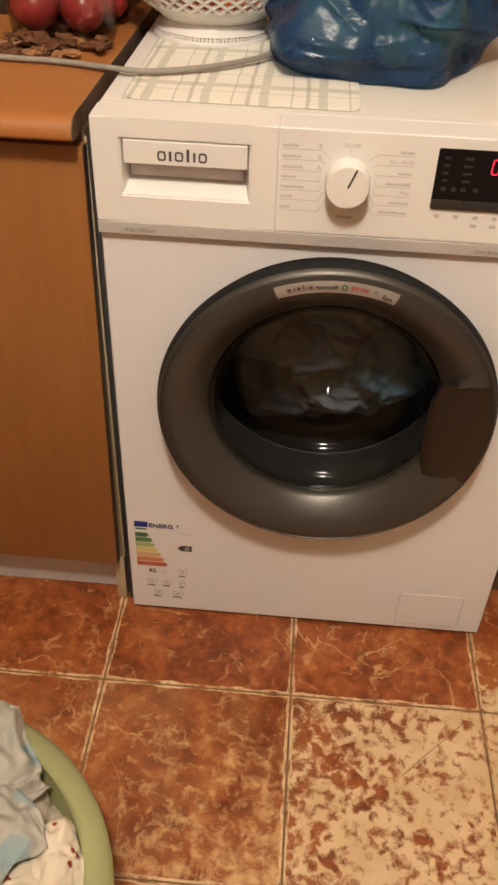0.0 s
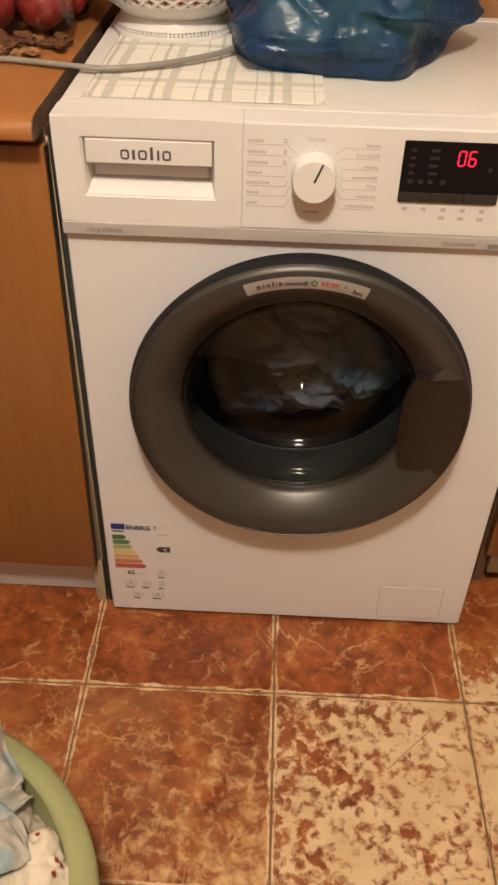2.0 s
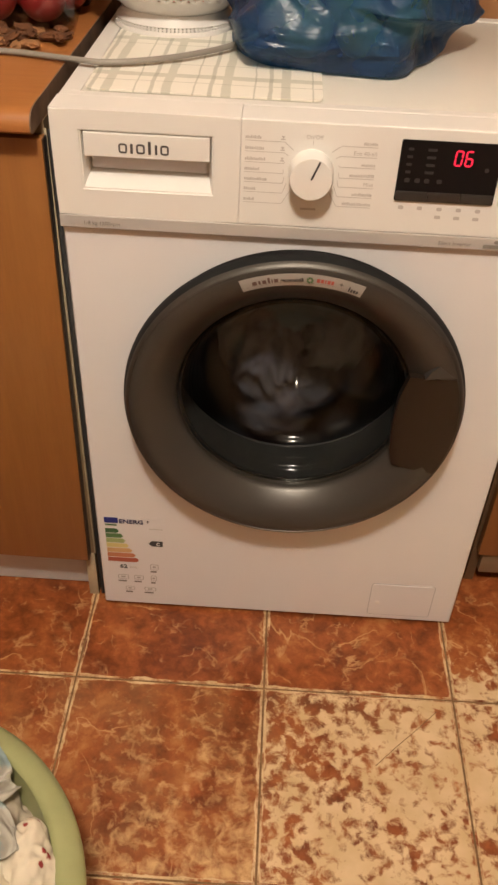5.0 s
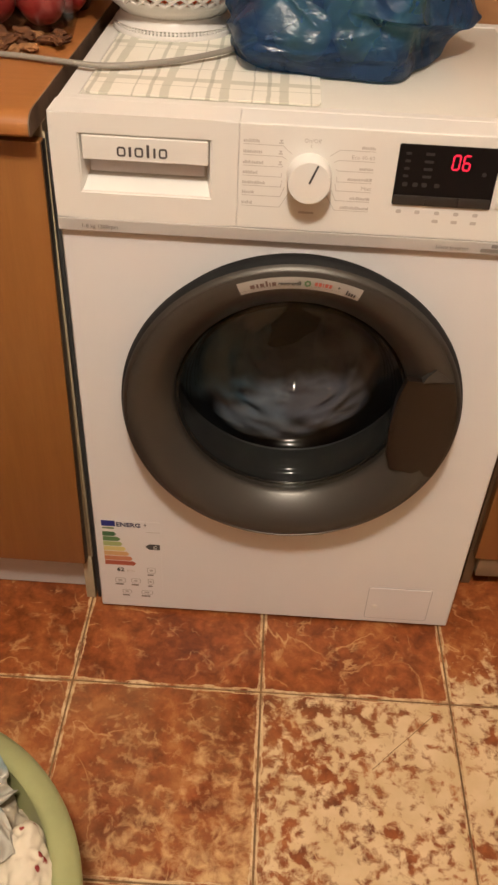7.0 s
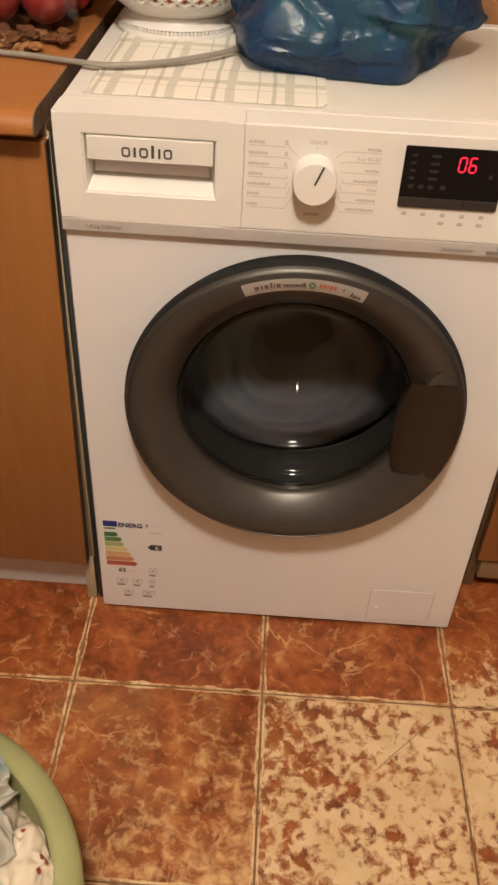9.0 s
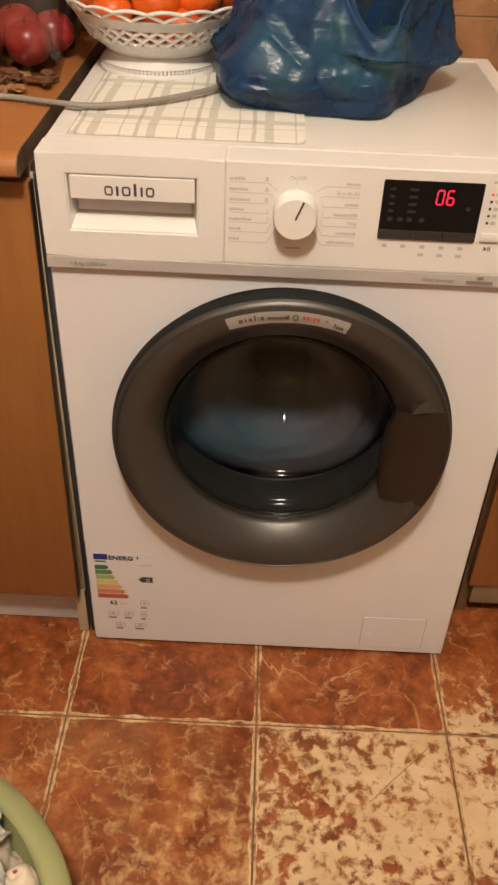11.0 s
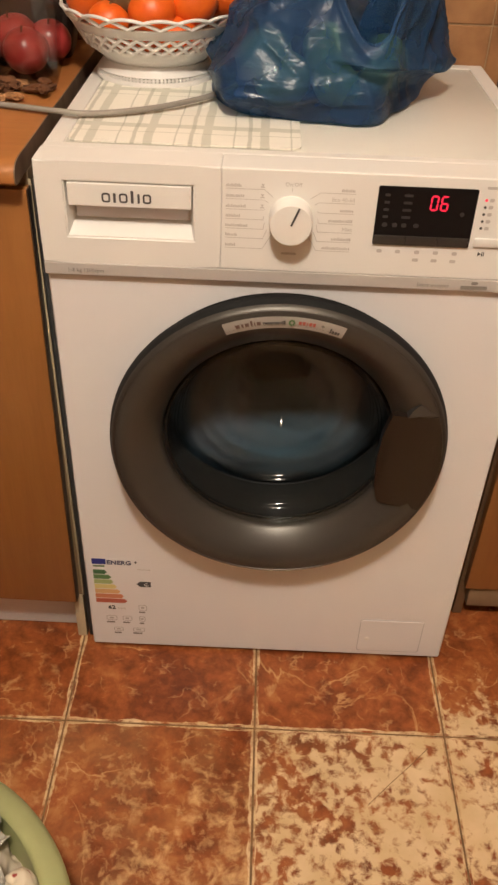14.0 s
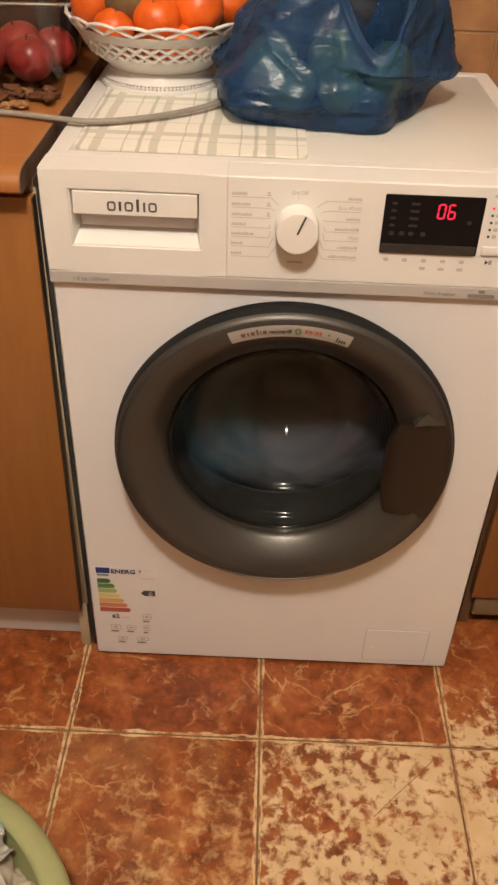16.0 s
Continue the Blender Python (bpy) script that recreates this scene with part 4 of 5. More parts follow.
# added strip: fills the open gap with its shade as a dark colour
tagged(part("gap_strip", box(-0.3096, -0.3015, 0.022, 0.10, 0.0, 0.812, 0.002), GAP), "dark grey strip standing in for the shade in the gap between cabinet and washer", "trim", kind="structure")
part("back_board", box(-0.904, -0.3285, 0.54, 0.55, 0.12, 0.815), DARK_SIDE, cab, smooth=False)


def worktop(x0, x1):
    """A worktop with a rolled front edge."""
    prof = [(0.556, 0.848), (0.0, 0.848), (-0.010, 0.8472), (-0.0185, 0.8445), (-0.0245, 0.839), (-0.0272, 0.832), (-0.0268, 0.8255), (-0.024, 0.8225), (-0.018, 0.8225), (0.556, 0.8225)]
    b = bmesh.new()
    p, q = [b.verts.new((x0, y, z)) for y, z in prof], [b.verts.new((x1, y, z)) for y, z in prof]
    for i in range(len(prof)):
        j = (i + 1) % len(prof)
        b.faces.new((p[i], p[j], q[j], q[i]))
    f1, f2 = b.faces.new(p), b.faces.new(q[::-1])
    f1.material_index = f2.material_index = 1
    return b


wt = part("worktop", worktop(-1.2, -0.3150), [TOP_WOOD, CHIP])
part("cut_end", worktop(-0.3150, -0.3135), [CHIP, CHIP], wt, "raw dark cut end of the worktop")
tagged(wt, "orange-brown beech laminate worktop with a raw dark cut end", "worktop")

rcab = thing("base_cabinet", "beech laminate base cabinet set back beside the washer", "cabinet")
# sides and carcass take the darkened laminate, their shade painted in
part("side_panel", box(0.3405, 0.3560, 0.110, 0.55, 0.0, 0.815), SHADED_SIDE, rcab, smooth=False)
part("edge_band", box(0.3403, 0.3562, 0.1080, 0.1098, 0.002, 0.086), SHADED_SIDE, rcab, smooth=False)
part("door", box(0.3450, 0.94, 0.088, 0.1075, 0.0875, 0.81, 0.0018), CAB_WOOD, rcab, "orange-brown beech laminate door")
part("plinth", box(0.3570, 0.94, 0.0960, 0.112, 0.036, 0.0865, 0.001), DARK_SIDE, rcab, "tan plinth board raised off the floor")
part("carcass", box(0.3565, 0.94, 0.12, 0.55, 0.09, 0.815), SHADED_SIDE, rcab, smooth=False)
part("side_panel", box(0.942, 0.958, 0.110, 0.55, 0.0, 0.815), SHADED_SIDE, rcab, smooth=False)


# ---- on the washing machine ----
def checked_mat():
    b = bmesh.new()
    nx, ny = 60, 64
    x0, x1, y0, y1, r = -0.2725, 0.002, 0.060, 0.42, 0.012
    g = {}
    for i in range(nx + 1):
        for j in range(ny + 1):
            x, y = x0 + (x1 - x0) * i / nx, y0 + (y1 - y0) * j / ny
            dx, dy = min(x - x0, x1 - x), min(y - y0, y1 - y)
            if dx < r and dy < r:
                k = (1 - min(1, math.hypot(r - dx, r - dy) / r)) if math.hypot(r - dx, r - dy) > r else None
                if k is not None:
                    d = Vector((r - dx, r - dy)).normalized() * r
                    x = (x0 + r - d.x) if x - x0 < r else (x1 - r + d.x)
                    y = (y0 + r - d.y) if y - y0 < r else (y1 - r + d.y)
            h = 0.8472 + 0.0008 * noise.noise(Vector((x * 14, y * 14, 0))) + 0.0004 * noise.noise(Vector((x * 50, y * 50, 3)))
            g[i, j] = b.verts.new((x, y, h + 0.0012))
    for i in range(nx):
        for j in range(ny):
            b.faces.new((g[i, j], g[i + 1, j], g[i + 1, j + 1], g[i, j + 1]))
    e = bmesh.ops.extrude_face_region(b, geom=b.faces[:])
    bmesh.ops.translate(b, verts=[v for v in e["geom"] if isinstance(v, bmesh.types.BMVert)], vec=(0, 0, -0.0022))
    return b


tagged(part("table_mat", checked_mat(), MAT_CLOTH), "white oilcloth mat with a grey-green check, lying on the washer", "mat")


# fruit basket
BX, BY, BZ = -0.203, 0.372, 0.8485
basket = thing("fruit_basket", "white openwork plastic basket full of oranges", "basket", pose(BX, BY, BZ))
part("foot_ring", lathe([(0.080, 0.0), (0.086, 0.0), (0.0865, 0.003), (0.0850, 0.006), (0.079, 0.006)], 80, "z", True), BASKET, basket)
part("foot_band", lathe([(0.0838, 0.0112), (0.0822, 0.0135), (0.0785, 0.0170), (0.0762, 0.0205), (0.0755, 0.024), (0.0735, 0.024), (0.074, 0.0195), (0.0800, 0.0112)], 80, "z", True), BASKET, basket)
for zz in (0.0078,):
    part("foot_band", lathe([(0.0850 - zz * 0.15, zz), (0.0846 - zz * 0.15, zz + 0.0013), (0.081, zz + 0.0013), (0.081, zz)], 80, "z", True), BASKET, basket)
net = bmesh.new()
for k in range(96):
    a = 2 * math.pi * k / 96
    c, s = math.cos(a), math.sin(a)
    q = box(-0.0012, 0.0012, -0.0015, 0.0015, 0.0045, 0.0120)
    for v in q.verts:
        rr = 0.0832 - (v.co.z - 0.0045) * 0.28 + v.co.x
        t = v.co.y
        v.co = (rr * c - t * s, rr * s + t * c, v.co.z)
    join(net, q)
tagged(part("foot_grid", net, BASKET, basket, smooth=False), kind="stuff")
part("bowl", lathe([(0.0, 0.024), (0.0735, 0.023), (0.076, 0.027), (0.088, 0.036), (0.098, 0.0435), (0.0995, 0.0462), (0.0965, 0.0462), (0.086, 0.0385), (0.073, 0.029), (0.0, 0.027)], 80), BASKET, basket)


def wall_r(z):
    return 0.0985 + (z - 0.0455) * 0.64


band = bmesh.new()
NL = 32
for sgn in (1, -1):
    for k in range(NL):
        pts = []
        for s in range(7):
            z = 0.0450 + (0.0665 - 0.0450) * s / 6
            a = 2 * math.pi * (k + sgn * 1.6 * s / 6) / NL
            pts.append(((wall_r(z) - 0.0010) * math.cos(a), (wall_r(z) - 0.0010) * math.sin(a), z))
        join(band, tube(pts, 0.0031, 6))
tagged(part("lattice_band", band, BASKET, basket), kind="stuff")
part("upper_band", lathe([(wall_r(0.0655), 0.0655), (wall_r(0.0655) + 0.0025, 0.0665), (wall_r(0.079) + 0.0025, 0.0785), (wall_r(0.079), 0.0795), (wall_r(0.079) - 0.002, 0.0785), (wall_r(0.066) - 0.002, 0.0665)], 96, "z", True), BASKET, basket)
for ph in (0.0, 0.5):
    pts = []
    n, lobes = 180, 9
    for k in range(n):
        a = 2 * math.pi * k / n
        w = abs(math.sin(math.pi * (k / n * lobes + ph)))
        z = 0.0790 + 0.0135 * w
        r = wall_r(z) + 0.001
        pts.append((r * math.cos(a), r * math.sin(a), z))
    part("wavy_rim", tube(pts, 0.0023, 8, True), BASKET, basket)
pts = []
for k in range(180):
    a = 2 * math.pi * k / 180
    z = 0.0800 + 0.0075 * abs(math.sin(math.pi * (k / 180 * 18)))
    r = wall_r(z)
    pts.append((r * math.cos(a), r * math.sin(a), z))
part("inner_scallop", tube(pts, 0.0016, 6, True), BASKET, basket)


def orange_mesh(r, squash=0.9, seed=0):
    b = bmesh.new()
    bmesh.ops.create_uvsphere(b, u_segments=32, v_segments=20, radius=r)
    for v in b.verts:
        d = v.co.normalized()
        k = 1 + 0.035 * noise.noise(d * 1.6 + Vector((seed, 0, 0)))
        dimple = math.exp(-((1 - d.z) / 0.03))
        v.co = Vector((v.co.x * k, v.co.y * k, v.co.z * squash * k - r * 0.10 * dimple))
    return b


SPOTS = [(-0.293, 0.370, 0.945, 0.033), (-0.258, 0.312, 0.926, 0.028), (-0.200, 0.316, 0.940, 0.0325), (-0.148, 0.345, 0.950, 0.036), (-0.112, 0.395, 0.948, 0.033),
         (-0.185, 0.385, 0.962, 0.035), (-0.225, 0.44, 0.945, 0.036), (-0.15, 0.445, 0.945, 0.035), (-0.205, 0.37, 0.905, 0.036), (-0.28, 0.43, 0.935, 0.033), (-0.165, 0.32, 0.905, 0.032), (-0.255, 0.38, 0.900, 0.034)]
for i, (fx, fy, fz, fr) in enumerate(SPOTS):
    o = part("orange", orange_mesh(fr, 0.9, i * 3.1), ORANGE, at=pose(fx, fy, fz, (i * 47) % 70 - 35, (i * 31) % 60 - 30, i * 50))
    tagged(o, "ripe orange with dimpled peel lying in the basket", "fruit", "fruit in the basket")
    part("stem_spot", shift(lathe([(0.0, -0.0012), (0.0022, -0.001), (0.0018, 0.0008), (0.0, 0.0012)], 10), 0, 0, fr * 0.815), KIWI, o)
k = part("kiwi", orange_mesh(0.03, 1.25, 4), KIWI, at=pose(-0.240, 0.338, 0.957, 70, 10, 40))
tagged(k, "brown fuzzy kiwi lying among the oranges", "fruit", "fruit in the basket")


# blue carrier bag
GX, GY = 0.048, 0.300
OUT = [(-96, 0.156), (-74, 0.166), (-45, 0.128), (-20, 0.128), (8, 0.142), (35, 0.140), (70, 0.145), (110, 0.150), (140, 0.172), (175, 0.176), (200, 0.186), (222, 0.186), (245, 0.164), (264, 0.156)]


def outline(deg):
    while deg < -96:
        deg += 360
    while deg >= 264:
        deg -= 360
    for (a0, r0), (a1, r1) in zip(OUT, OUT[1:]):
        if a0 <= deg <= a1:
            t = (deg - a0) / (a1 - a0)
            t = t * t * (3 - 2 * t)
            return r0 + (r1 - r0) * t
    return 0.154


APPLES = ((-0.022, 0.218, 0.886, 0.037), (0.052, 0.222, 0.884, 0.035), (0.105, 0.280, 0.885, 0.037), (-0.045, 0.335, 0.886, 0.038), (0.045, 0.300, 0.885, 0.037), (0.125, 0.350, 0.884, 0.035), (0.045, 0.390, 0.886, 0.037))


# taut folds in the film: bearing and height of both ends, how far they stand out, their width
FOLDS = ((-142, 0.118, -122, 0.078, 0.006, 0.0032), (-128, 0.088, -112, 0.062, 0.006, 0.0032), (-128, 0.046, -84, 0.054, 0.0042, 0.0030), (-126, 0.034, -80, 0.036, 0.0042, 0.0026), (-104, 0.022, -74, 0.024, 0.0036, 0.0026),
         (-72, 0.004, -78, 0.050, 0.009, 0.007), (-168, 0.030, -140, 0.055, 0.007, 0.007), (-52, 0.052, -40, 0.012, 0.007, 0.005), (-20, 0.150, -34, 0.050, 0.009, 0.008), (14, 0.020, -8, 0.16, 0.012, 0.010),
         (160, 0.02, 178, 0.14, 0.010, 0.010), (-142, 0.004, -128, 0.034, 0.008, 0.007))
LEDGE = ((-100, 0.082), (-62, 0.066), (-35, 0.050), (-8, 0.040), (16, 0.026))


def rim_height(deg):
    """The mouth sags in front and stands up to both sides."""
    return 0.215 - 0.112 * math.exp(-((deg + 76) / 30) ** 2) + 0.008 * math.sin(radians(deg * 5)) + 0.006 * math.sin(radians(deg * 11 + 40))


def film_bag():
    """A film bag: flat panels between taut folds, a ledge where the upper film hangs over, a sagging mouth."""
    b = bmesh.new()
    n, m = 280, 130
    knots = random.Random(21)
    NA, NU = 11, 4
    grid = [[knots.uniform(-1, 1) for _ in range(NU + 2)] for _ in range(NA)]

    def panel_at(deg, u):
        s, t = (deg % 360) / 360 * NA, min(NU - 0.001, max(0.0, u * NU))
        i, j = int(s) % NA, int(t)
        s, t = s - int(s), t - j
        k = (i + 1) % NA
        p00, p10, p01, p11 = grid[i][j], grid[k][j], grid[i][j + 1], grid[k][j + 1]
        if (i + j) % 2:
            return p00 + s * (p10 - p00) + t * (p11 - p10) if s > t else p00 + t * (p01 - p00) + s * (p11 - p01)
        return p00 + s * (p10 - p00) + t * (p01 - p00) if s + t < 1 else p11 + (1 - s) * (p01 - p11) + (1 - t) * (p10 - p11)

    rows = []
    for j in range(m + 1):
        v = j / m
        row = []
        for i in range(n):
            deg = 360 * i / n - 180
            a = radians(deg)
            u = max(0.0, (v - 0.10) / 0.90)
            top = rim_height(deg)
            z = 0.0015 + top * u
            k = v / 0.10 * 0.88 if v < 0.10 else 0.88 + 0.11 * math.sin(min(1, z / 0.035) * math.pi / 2) - (0.30 + 0.26 * max(0.0, -math.cos(a))) * max(0, z - 0.05) / 0.14
            p = Vector((math.cos(a), math.sin(a), z * 7))
            warp = noise.noise_vector(p * 2.1 + Vector((4, 1, 7)))
            lift = min(1.0, z / 0.022)
            wa, wz = deg + 5 * warp.x, z + 0.006 * warp.y
            dr = 0.0
            for a0, z0, a1, z1, height, width in FOLDS:
                dx, dy = (a1 - a0) * 0.0028, z1 - z0
                qx, qy = ((wa - a0 + 180) % 360 - 180) * 0.0028, wz - z0
                t = min(1.0, max(0.0, (qx * dx + qy * dy) / (dx * dx + dy * dy)))
                dr += height * math.exp(-math.hypot(qx - dx * t, qy - dy * t) / width) * (1 - 0.5 * t)
            for (a0, z0), (a1, z1) in zip(LEDGE, LEDGE[1:]):
                if a0 <= wa < a1:
                    over = wz - (z0 + (z1 - z0) * (wa - a0) / (a1 - a0))
                    fade = min(1.0, (wa + 100) / 22, (16 - wa) / 10)
                    dr += fade * (0.017 * math.exp(-over / 0.05) if over > 0 else 0.017 * math.exp(over / 0.004) - 0.007 * (1 - math.exp(over / 0.004)))
            dr += 0.0190 * min(1.0, 0.35 + z / 0.05) * panel_at(deg + 8 * warp.x + 30 * z, z / 0.22 + 0.03 * warp.z) - 0.003
            dr += 0.0075 * (0.40 - abs(noise.noise(p * 2.6 + warp * 0.8))) + 0.0024 * (0.40 - abs(noise.noise(p * 5.5 + warp))) + 0.0006 * (0.45 - abs(noise.noise(p * 12.0 + warp * 1.5)))
            # the mouth's hem, turned outwards in an uneven roll
            hem = top - z
            dr += (0.004 + 0.005 * warp.z) * math.exp(-((hem - 0.008 - 0.010 * warp.x) / 0.006) ** 2)
            dr *= lift
            dr += 0.020 * math.exp(-((deg - 15) / 8) ** 2) * math.exp(-((z - 0.020) / 0.020) ** 2)
            zz = z + 0.012 * math.exp(-((deg - 15) / 13) ** 2) * min(1, v / 0.10) ** 4
            r = outline(deg) * k + dr
            row.append(b.verts.new((r * math.cos(a) + 0.10 * max(0.0, z - 0.06), r * math.sin(a), max(0.0012, zz))))
        rows.append(row)
    for p, q in zip(rows, rows[1:]):
        for i in range(n):
            b.faces.new((p[i], p[(i + 1) % n], q[(i + 1) % n], q[i]))
    b.faces.new(rows[0][::-1])
    return b, [v.co.copy() for v in rows[-1]]


def bag_mouth(rim_line):
    """The mouth's edge, folded inwards and down."""
    b = bmesh.new()
    n = len(rim_line)
    last = [b.verts.new(c) for c in rim_line]
    for step, (kk, dz) in enumerate(((0.94, 0.002), (0.86, -0.006), (0.80, -0.022), (0.66, -0.040), (0.40, -0.048))):
        ring = []
        for i, c in enumerate(rim_line):
            a = 2 * math.pi * i / n
            w = 1 + 0.10 * noise.noise(Vector((math.cos(a) * 3.5, math.sin(a) * 3.5, step * 0.5)))
            ring.append(b.verts.new((c.x * kk * w, c.y * kk * w, c.z + dz)))
        for i in range(n):
            b.faces.new((last[i], last[(i + 1) % n], ring[(i + 1) % n], ring[i]))
        last = ring
    return b


bag_bm, bag_rim = film_bag()
bag = part("plastic_bag", bag_bm, BAG, sharp=75, at=pose(GX, GY, 0.8478))
part("mouth", bag_mouth(bag_rim), BAG, bag)
tagged(bag, "crumpled translucent blue plastic bag of green apples on the washer", "bag")
for ax, ay, az, ar in APPLES:
    ap = part("green_apple", orange_mesh(ar, 0.92, ax * 90), GREEN_APPLE, at=pose(ax, ay, az, 20, ax * 200, 0))
    tagged(ap, "green apple inside the blue plastic bag", "fruit", "apples in the bag")

# cable
cable = tube(smooth_path([(-1.0, 0.22, 0.8518), (-0.62, 0.190, 0.8525), (-0.45, 0.172, 0.853), (-0.375, 0.165, 0.8535), (-0.305, 0.146, 0.8545), (-0.262, 0.140, 0.8545), (-0.215, 0.155, 0.8550), (-0.165, 0.186, 0.8555), (-0.115, 0.232, 0.857), (-0.08, 0.30, 0.857), (-0.06, 0.44, 0.857), (-0.05, 0.54, 0.86)], 10), 0.0037, 12)
tagged(part("power_cable", cable, CABLE), "grey power cable lying across the worktop and washer", "cable")


# ---- on the worktop ----
def tub_mesh():
    o = round_rect(-0.075, 0.075, -0.085, 0.085, 0.028, 6)
    b = bmesh.new()
    rings = []
    for k, z in ((0.90, 0.0), (0.93, 0.006), (0.96, 0.06), (0.975, 0.063), (1.0, 0.165), (1.05, 0.167), (1.05, 0.172), (1.0, 0.172), (0.985, 0.165), (0.955, 0.064), (0.945, 0.06), (0.915, 0.008), (0.88, 0.003)):
        rings.append([b.verts.new((x * k + 0.0012 * math.sin(i * 2.0) * (z > 0.01), y * k, z)) for i, (x, y) in enumerate(o)])
    for p, q in zip(rings, rings[1:]):
        for i in range(len(o)):
            j = (i + 1) % len(o)
            b.faces.new((p[i], p[j], q[j], q[i]))
    b.faces.new(rings[0][::-1])
    b.faces.new(rings[-1])
    return b


tub = part("fruit_tub", tub_mesh(), CLEAR, at=pose(-0.405, 0.335, 0.8485, 0, 0, 8))
tub.visible_shadow = False
part("rim", tube([(x * 1.05, y * 1.05, 0.1695) for x, y in round_rect(-0.075, 0.075, -0.085, 0.085, 0.028, 6)], 0.0025, 6, True), CLEAR, tub)
tagged(tub, "clear plastic tub holding red apples on the worktop", "container")
for ax, ay, az, ar in ((-0.374, 0.305, 0.886, 0.0315), (-0.438, 0.292, 0.887, 0.0325), (-0.405, 0.370, 0.888, 0.034), (-0.455, 0.36, 0.887, 0.033), (-0.357, 0.38, 0.884, 0.030)):
    ap = part("red_apple", orange_mesh(ar, 0.93, ax * 70), APPLE, at=pose(ax, ay, az, 15, -10, ax * 900))
    tagged(ap, "shiny red apple in the clear plastic tub", "fruit", "apples in the tub")
    part("stalk", tube([(0, 0, ar * 0.8), (0.001, 0, ar * 0.95), (0.003, 0.001, ar * 1.1)], 0.0012, 6), BARK, ap)
rng = random.Random(5)


def peel(s, seed):
    b = bmesh.new()
    bmesh.ops.create_icosphere(b, subdivisions=3, radius=s)
    for v in b.verts:
        d = v.co.normalized()
        kk = 1 + 0.45 * noise.noise(d * 1.8 + Vector((seed, 2, 1))) + 0.2 * noise.noise(d * 4 + Vector((seed, 7, 1)))
        v.co = Vector((v.co.x * 1.5, v.co.y, v.co.z * 0.55)) * kk
    return b


for i in range(38):
    px, py = rng.uniform(-0.47, -0.332), rng.uniform(0.190, 0.262)
    s = rng.uniform(0.007, 0.011)
    p = part("walnut_shell", peel(s, i * 1.7), SHELL if i % 3 == 1 else BARK, at=pose(px, py, 0.8485 + s * 0.5 + (0.006 if i % 3 == 0 else 0), rng.uniform(-20, 20), rng.uniform(-20, 20), rng.uniform(0, 360)))
    tagged(p, "dry brown piece of walnut on the worktop", "walnut", "walnuts on the worktop")
tray = thing("baking_tray", "dark metal baking tray with a bright rim on the worktop", "tray", pose(-0.475, 0.475, 0.8485, 0, 0, 6))
tb = bmesh.new()
o0, o1 = round_rect(-0.13, 0.13, -0.062, 0.062, 0.02), round_rect(-0.145, 0.145, -0.075, 0.075, 0.025)
q = []
for o, z in ((o0, 0.0), (o1, 0.085), ([(x * 0.985, y * 0.98) for x, y in o1], 0.085), ([(x * 0.98, y * 0.97) for x, y in o0], 0.003)):
    q.append([tb.verts.new((x, y, z)) for x, y in o])
for p1, p2 in zip(q, q[1:]):
    for i in range(len(o0)):
        j = (i + 1) % len(o0)
        tb.faces.new((p1[i], p1[j], p2[j], p2[i]))
tb.faces.new(q[0][::-1])
tb.faces.new(q[-1])
part("pan", tb, TRAY, tray)
part("rim", tube([(x, y, 0.086) for x, y in o1], 0.0028, 8, True), TRAY_RIM, tray, "bright metal rim")


# ---- basin with laundry on the floor ----
basin = thing("laundry_basin", "light green round plastic basin full of laundry on the floor", "basin", pose(-0.463, -0.59, 0.0))
part("bowl", lathe([(0.0, 0.003), (0.165, 0.0), (0.180, 0.004), (0.196, 0.05), (0.218, 0.12), (0.235, 0.188), (0.230, 0.188), (0.213, 0.12), (0.191, 0.052), (0.175, 0.008), (0.0, 0.007)], 96), GREEN_PLASTIC, basin)
part("rim", lathe([(0.2285, 0.184), (0.2275, 0.1925), (0.2300, 0.1965), (0.2345, 0.1985), (0.2430, 0.1975), (0.2530, 0.1935), (0.2590, 0.1880), (0.2605, 0.1800), (0.2590, 0.1745), (0.2575, 0.1800), (0.2520, 0.1890), (0.2430, 0.1925), (0.2340, 0.1900)], 96, "z", True), GREEN_PLASTIC, basin)


def drape(seed, sx, sy, h):
    """A loosely heaped cloth: a sheet with a thickness, thrown into folds."""
    b = bmesh.new()
    n = 56
    off = Vector((seed * 4.7, seed * 2.3, 0))
    g = {}
    for i in range(n + 1):
        for j in range(n + 1):
            u, v = 2 * i / n - 1, 2 * j / n - 1
            p = Vector((u * 1.6, v * 1.6, seed)) + off
            w = noise.noise_vector(p * 0.9) * 0.8
            ridge = 1 - abs(noise.noise(p * 1.3 + w)) * 2
            ridge2 = 1 - abs(noise.noise(p * 2.9 + w * 1.5)) * 2
            dome = max(0.0, 1 - (u * u + v * v) * 0.62)
            z = h * dome + h * 0.38 * ridge + h * 0.14 * ridge2
            e = noise.noise_vector(p * 0.8 + Vector((3, 3, 3)))
            g[i, j] = b.verts.new((u * sx + e.x * sx * 0.35, v * sy + e.y * sy * 0.35, z))
    for i in range(n):
        for j in range(n):
            b.faces.new((g[i, j], g[i + 1, j], g[i + 1, j + 1], g[i, j + 1]))
    e = bmesh.ops.extrude_face_region(b, geom=b.faces[:])
    bmesh.ops.translate(b, verts=[v for v in e["geom"] if isinstance(v, bmesh.types.BMVert)], vec=(0, 0, -0.002))
    return b


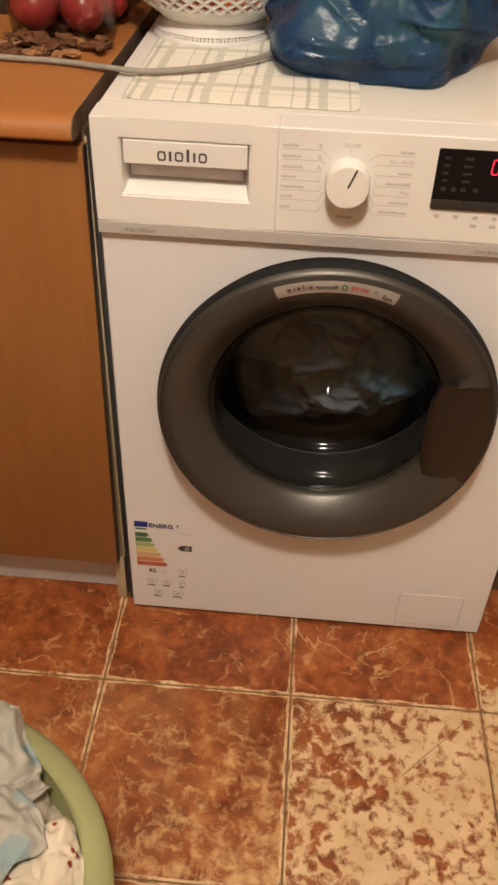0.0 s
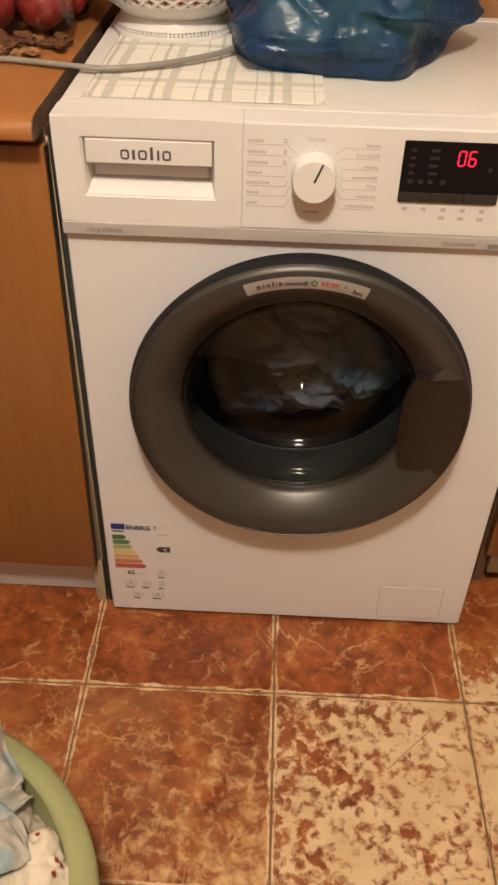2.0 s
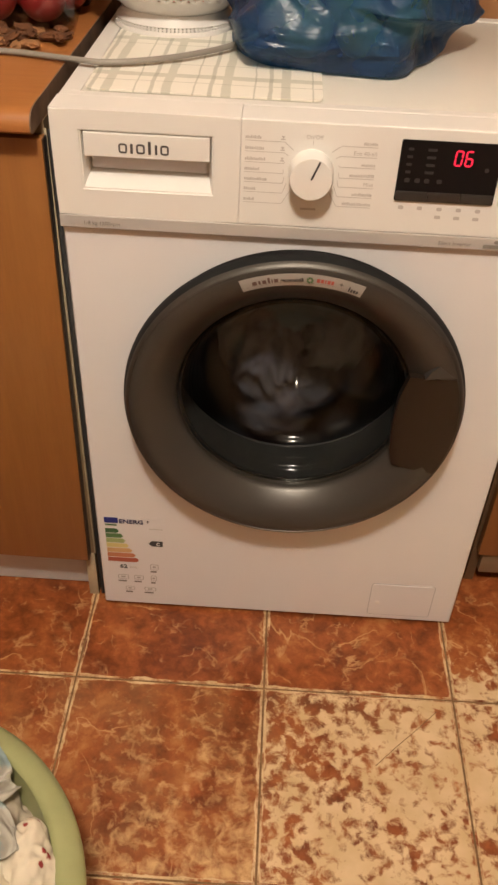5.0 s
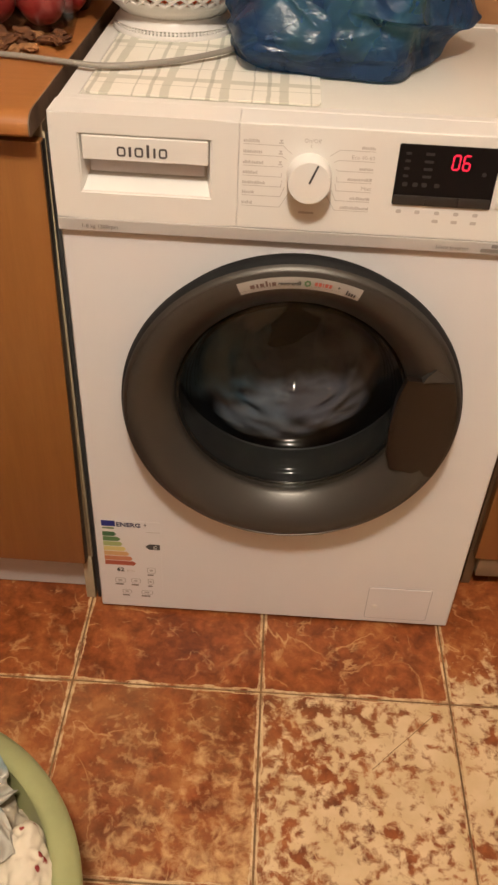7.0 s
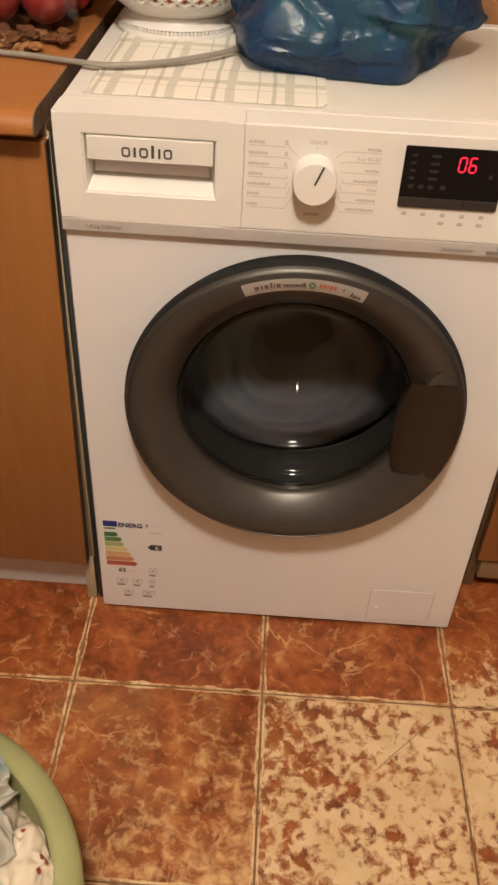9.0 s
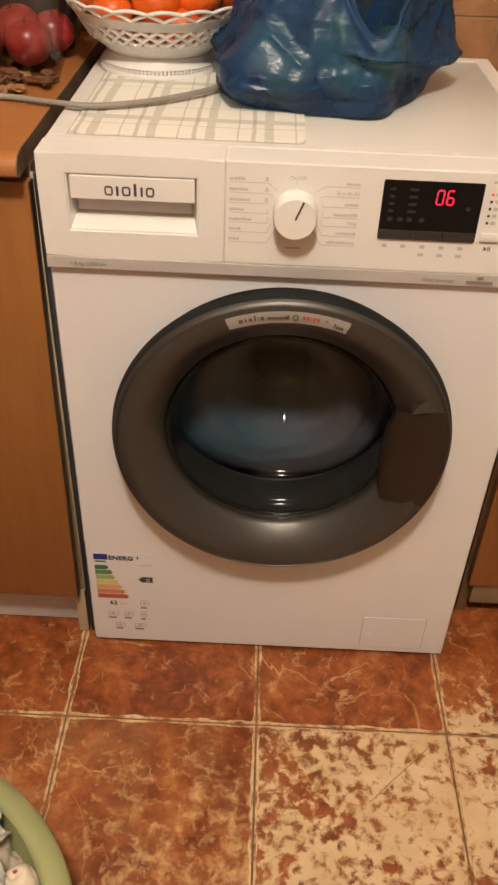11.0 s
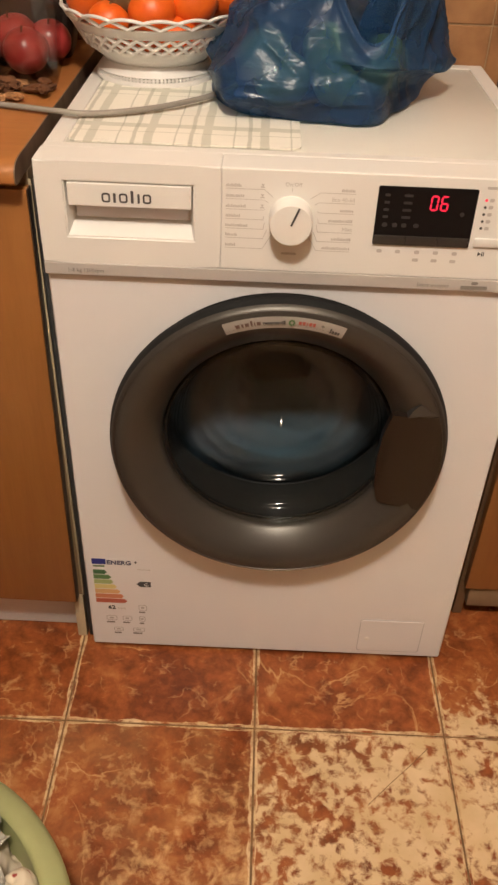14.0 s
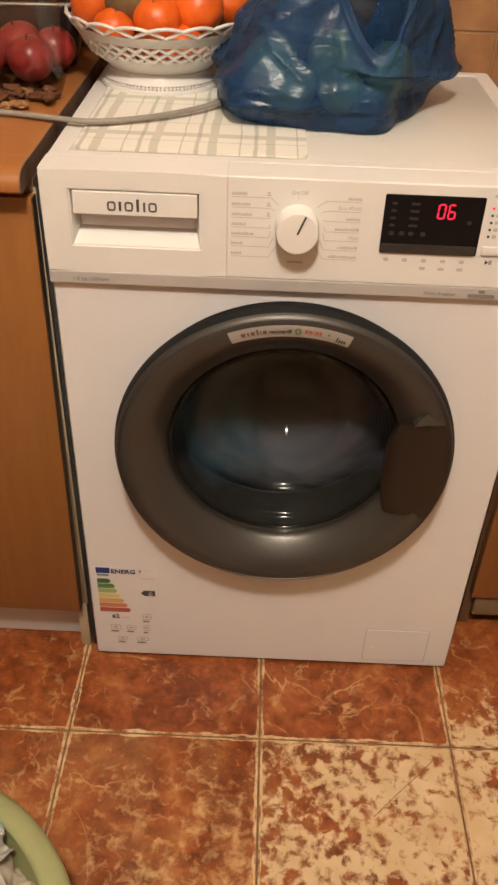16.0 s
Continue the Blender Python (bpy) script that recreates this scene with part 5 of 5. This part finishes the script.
for nm, bmx, mt, at, words in (
        ("folded_sheet", crumple(11, 0.175, 0.165, 0.10, 0.6), CLOTH_GREY, pose(-0.450, -0.590, 0.130), "beige printed cotton laundry heaped in the green basin"),
        ("crumpled_sheet", drape(2, 0.078, 0.074, 0.040), CLOTH_WHITE, pose(-0.408, -0.420, 0.190, 6, 6, 30), "white cotton sheet with pale blue print hanging over the basin's rim"),
        ("folded_towel", drape(7, 0.075, 0.072, 0.026), CLOTH_WHITE, pose(-0.385, -0.512, 0.205, -4, 8, 52), "white towel with pale blue print in the basin"),
        ("pillowcase", crumple(14, 0.040, 0.052, 0.042, 0.5), CLOTH_HEART, pose(-0.277, -0.522, 0.178, 10, 12, 20), "cream cotton pillowcase with a small red print"),
        ("crumpled_cloth", crumple(19, 0.060, 0.065, 0.045, 0.9), CLOTH_GREY, pose(-0.345, -0.470, 0.142, 12, 10, 40), "beige printed cloth crumpled against the rim"),
        ("crumpled_shirt", crumple(16, 0.050, 0.050, 0.045, 0.9), CLOTH_HEART, pose(-0.318, -0.572, 0.178, 0, 0, 70), "cream printed shirt crumpled in the basin")):
    tagged(part(nm, bmx, mt, at=at, sharp=100), words, "laundry", "laundry in the basin")


# ---- tiles of floor and wall ----
P = 0.302


def tile_mesh():
    h, s = (P - 0.0032) / 2, 0.0028
    b = bmesh.new()
    rings = []
    for k, z in ((h, -0.006), (h, -0.0009), (h - 0.0008, -0.0002), (h - s, 0.0)):
        rings.append([b.verts.new((x, y, z)) for x, y in ((-k, -k), (k, -k), (k, k), (-k, k))])
    for p, q in zip(rings, rings[1:]):
        for i in range(4):
            f = b.faces.new((p[i], p[(i + 1) % 4], q[(i + 1) % 4], q[i]))
            f.material_index = 1
    b.faces.new(rings[-1])
    return b


first = part("tile", tile_mesh(), [TILE, TILE_EDGE], floor, smooth=False)
tile_data = first.data
bpy.data.objects.remove(first)
for i in range(-7, 7):
    for j in range(-10, 3):
        cx, cy = -0.0165 + P * (i + 0.5), -0.149 + P * (j + 0.5)
        if X0 - P < cx < X1 + P and Y0 - P < cy < Y1 + P:
            t = new("tile", tile_data)
            t.parent = floor
            t.matrix_basis = pose(cx, cy, rng.uniform(-0.0004, 0.0003), rng.uniform(-0.08, 0.08), rng.uniform(-0.08, 0.08), 0)
scratch = tube(smooth_path([(0.154, -0.2695, 0.0001), (0.190, -0.2345, 0.0001), (0.222, -0.205, 0.0001), (0.2564, -0.1716, 0.0001)], 4), 0.0006, 6)
part("scratch", scratch, GROUT, floor)
TWX, TWZ = 0.25, 0.20
wt_bm = box(-TWX / 2 + 0.0012, TWX / 2 - 0.0012, -0.0005, 0.008, -TWZ / 2 + 0.0012, TWZ / 2 - 0.0012, 0.0012, 1)
first = part("wall_tile", wt_bm, WALL_TILE, wall_back, smooth=False)
wall_data = first.data
bpy.data.objects.remove(first)
for i in range(-8, 5):
    for j in range(0, 8):
        t = new("wall_tile", wall_data)
        t.parent = wall_back
        t.matrix_basis = pose(0.318 + TWX * (i + 0.5), Y1 + rng.uniform(-0.0005, 0.0005), 0.8935 - 4 * TWZ + TWZ * (j + 0.5))


# ---- what moves: the drum and the laundry in it ----
def ease(t, a, b):
    k = min(1.0, max(0.0, (t - a) / (b - a)))
    return k * k * (3 - 2 * k)


def drum_turns():
    """Degrees turned at each thirtieth of a second: still at first, then tumbling, then the spin."""
    out, a = [], 0.0
    for k in range(481):
        out.append((k / 30, a))
        for q in range(4):
            t = k / 30 + (q + 0.5) / 120
            a += (300 * ease(t, 3.15, 3.9) + 150 * ease(t, 4.6, 6.4) + 1850 * ease(t, 7.3, 10.0)) / 120
    return out


def motions():
    turns = drum_turns()
    walk(drum, [(t, pose(CX, 0, CZ, 0, -a, 0)) for t, a in turns])
    # at rest: distance from the axis, bearing, depth; spun out against the wall: the same
    rest = [(0.022, 120, 0.160), (0.090, -8, 0.162), (0.062, 62, 0.168), (0.095, 200, 0.200), (0.075, 165, 0.175), (0.120, 245, 0.21), (0.085, -62, 0.185), (0.130, -25, 0.23)]
    spun = [(0.122, 120, 0.160), (0.122, -15, 0.160), (0.122, 75, 0.165), (0.124, 210, 0.168), (0.122, 165, 0.162), (0.124, 255, 0.168), (0.122, -60, 0.160), (0.122, 30, 0.165)]
    for n, g in enumerate(LAUNDRY):
        rows = []
        for t, a in turns:
            k = ease(t, 3.6, 8.6)
            live = min(1.0, max(0.0, (t - 3.2) / 0.8)) * (1 - k)
            r = rest[n][0] + (spun[n][0] - rest[n][0]) * k + 0.018 * live * math.sin(t * 5.1 + n * 1.9)
            b = rest[n][1] + (spun[n][1] - rest[n][1]) * k + 14 * live * math.sin(t * 3.3 + n * 2.3)
            y = rest[n][2] + (spun[n][2] - rest[n][2]) * k
            an = radians(a + b)
            # once spun out, the long side lies along the wall
            turn = -a - k * (spun[n][1] - 90)
            rows.append((t, pose(CX + r * math.cos(an), y, CZ + r * math.sin(an), 0, turn, 0)))
        walk(g, rows)


motions()
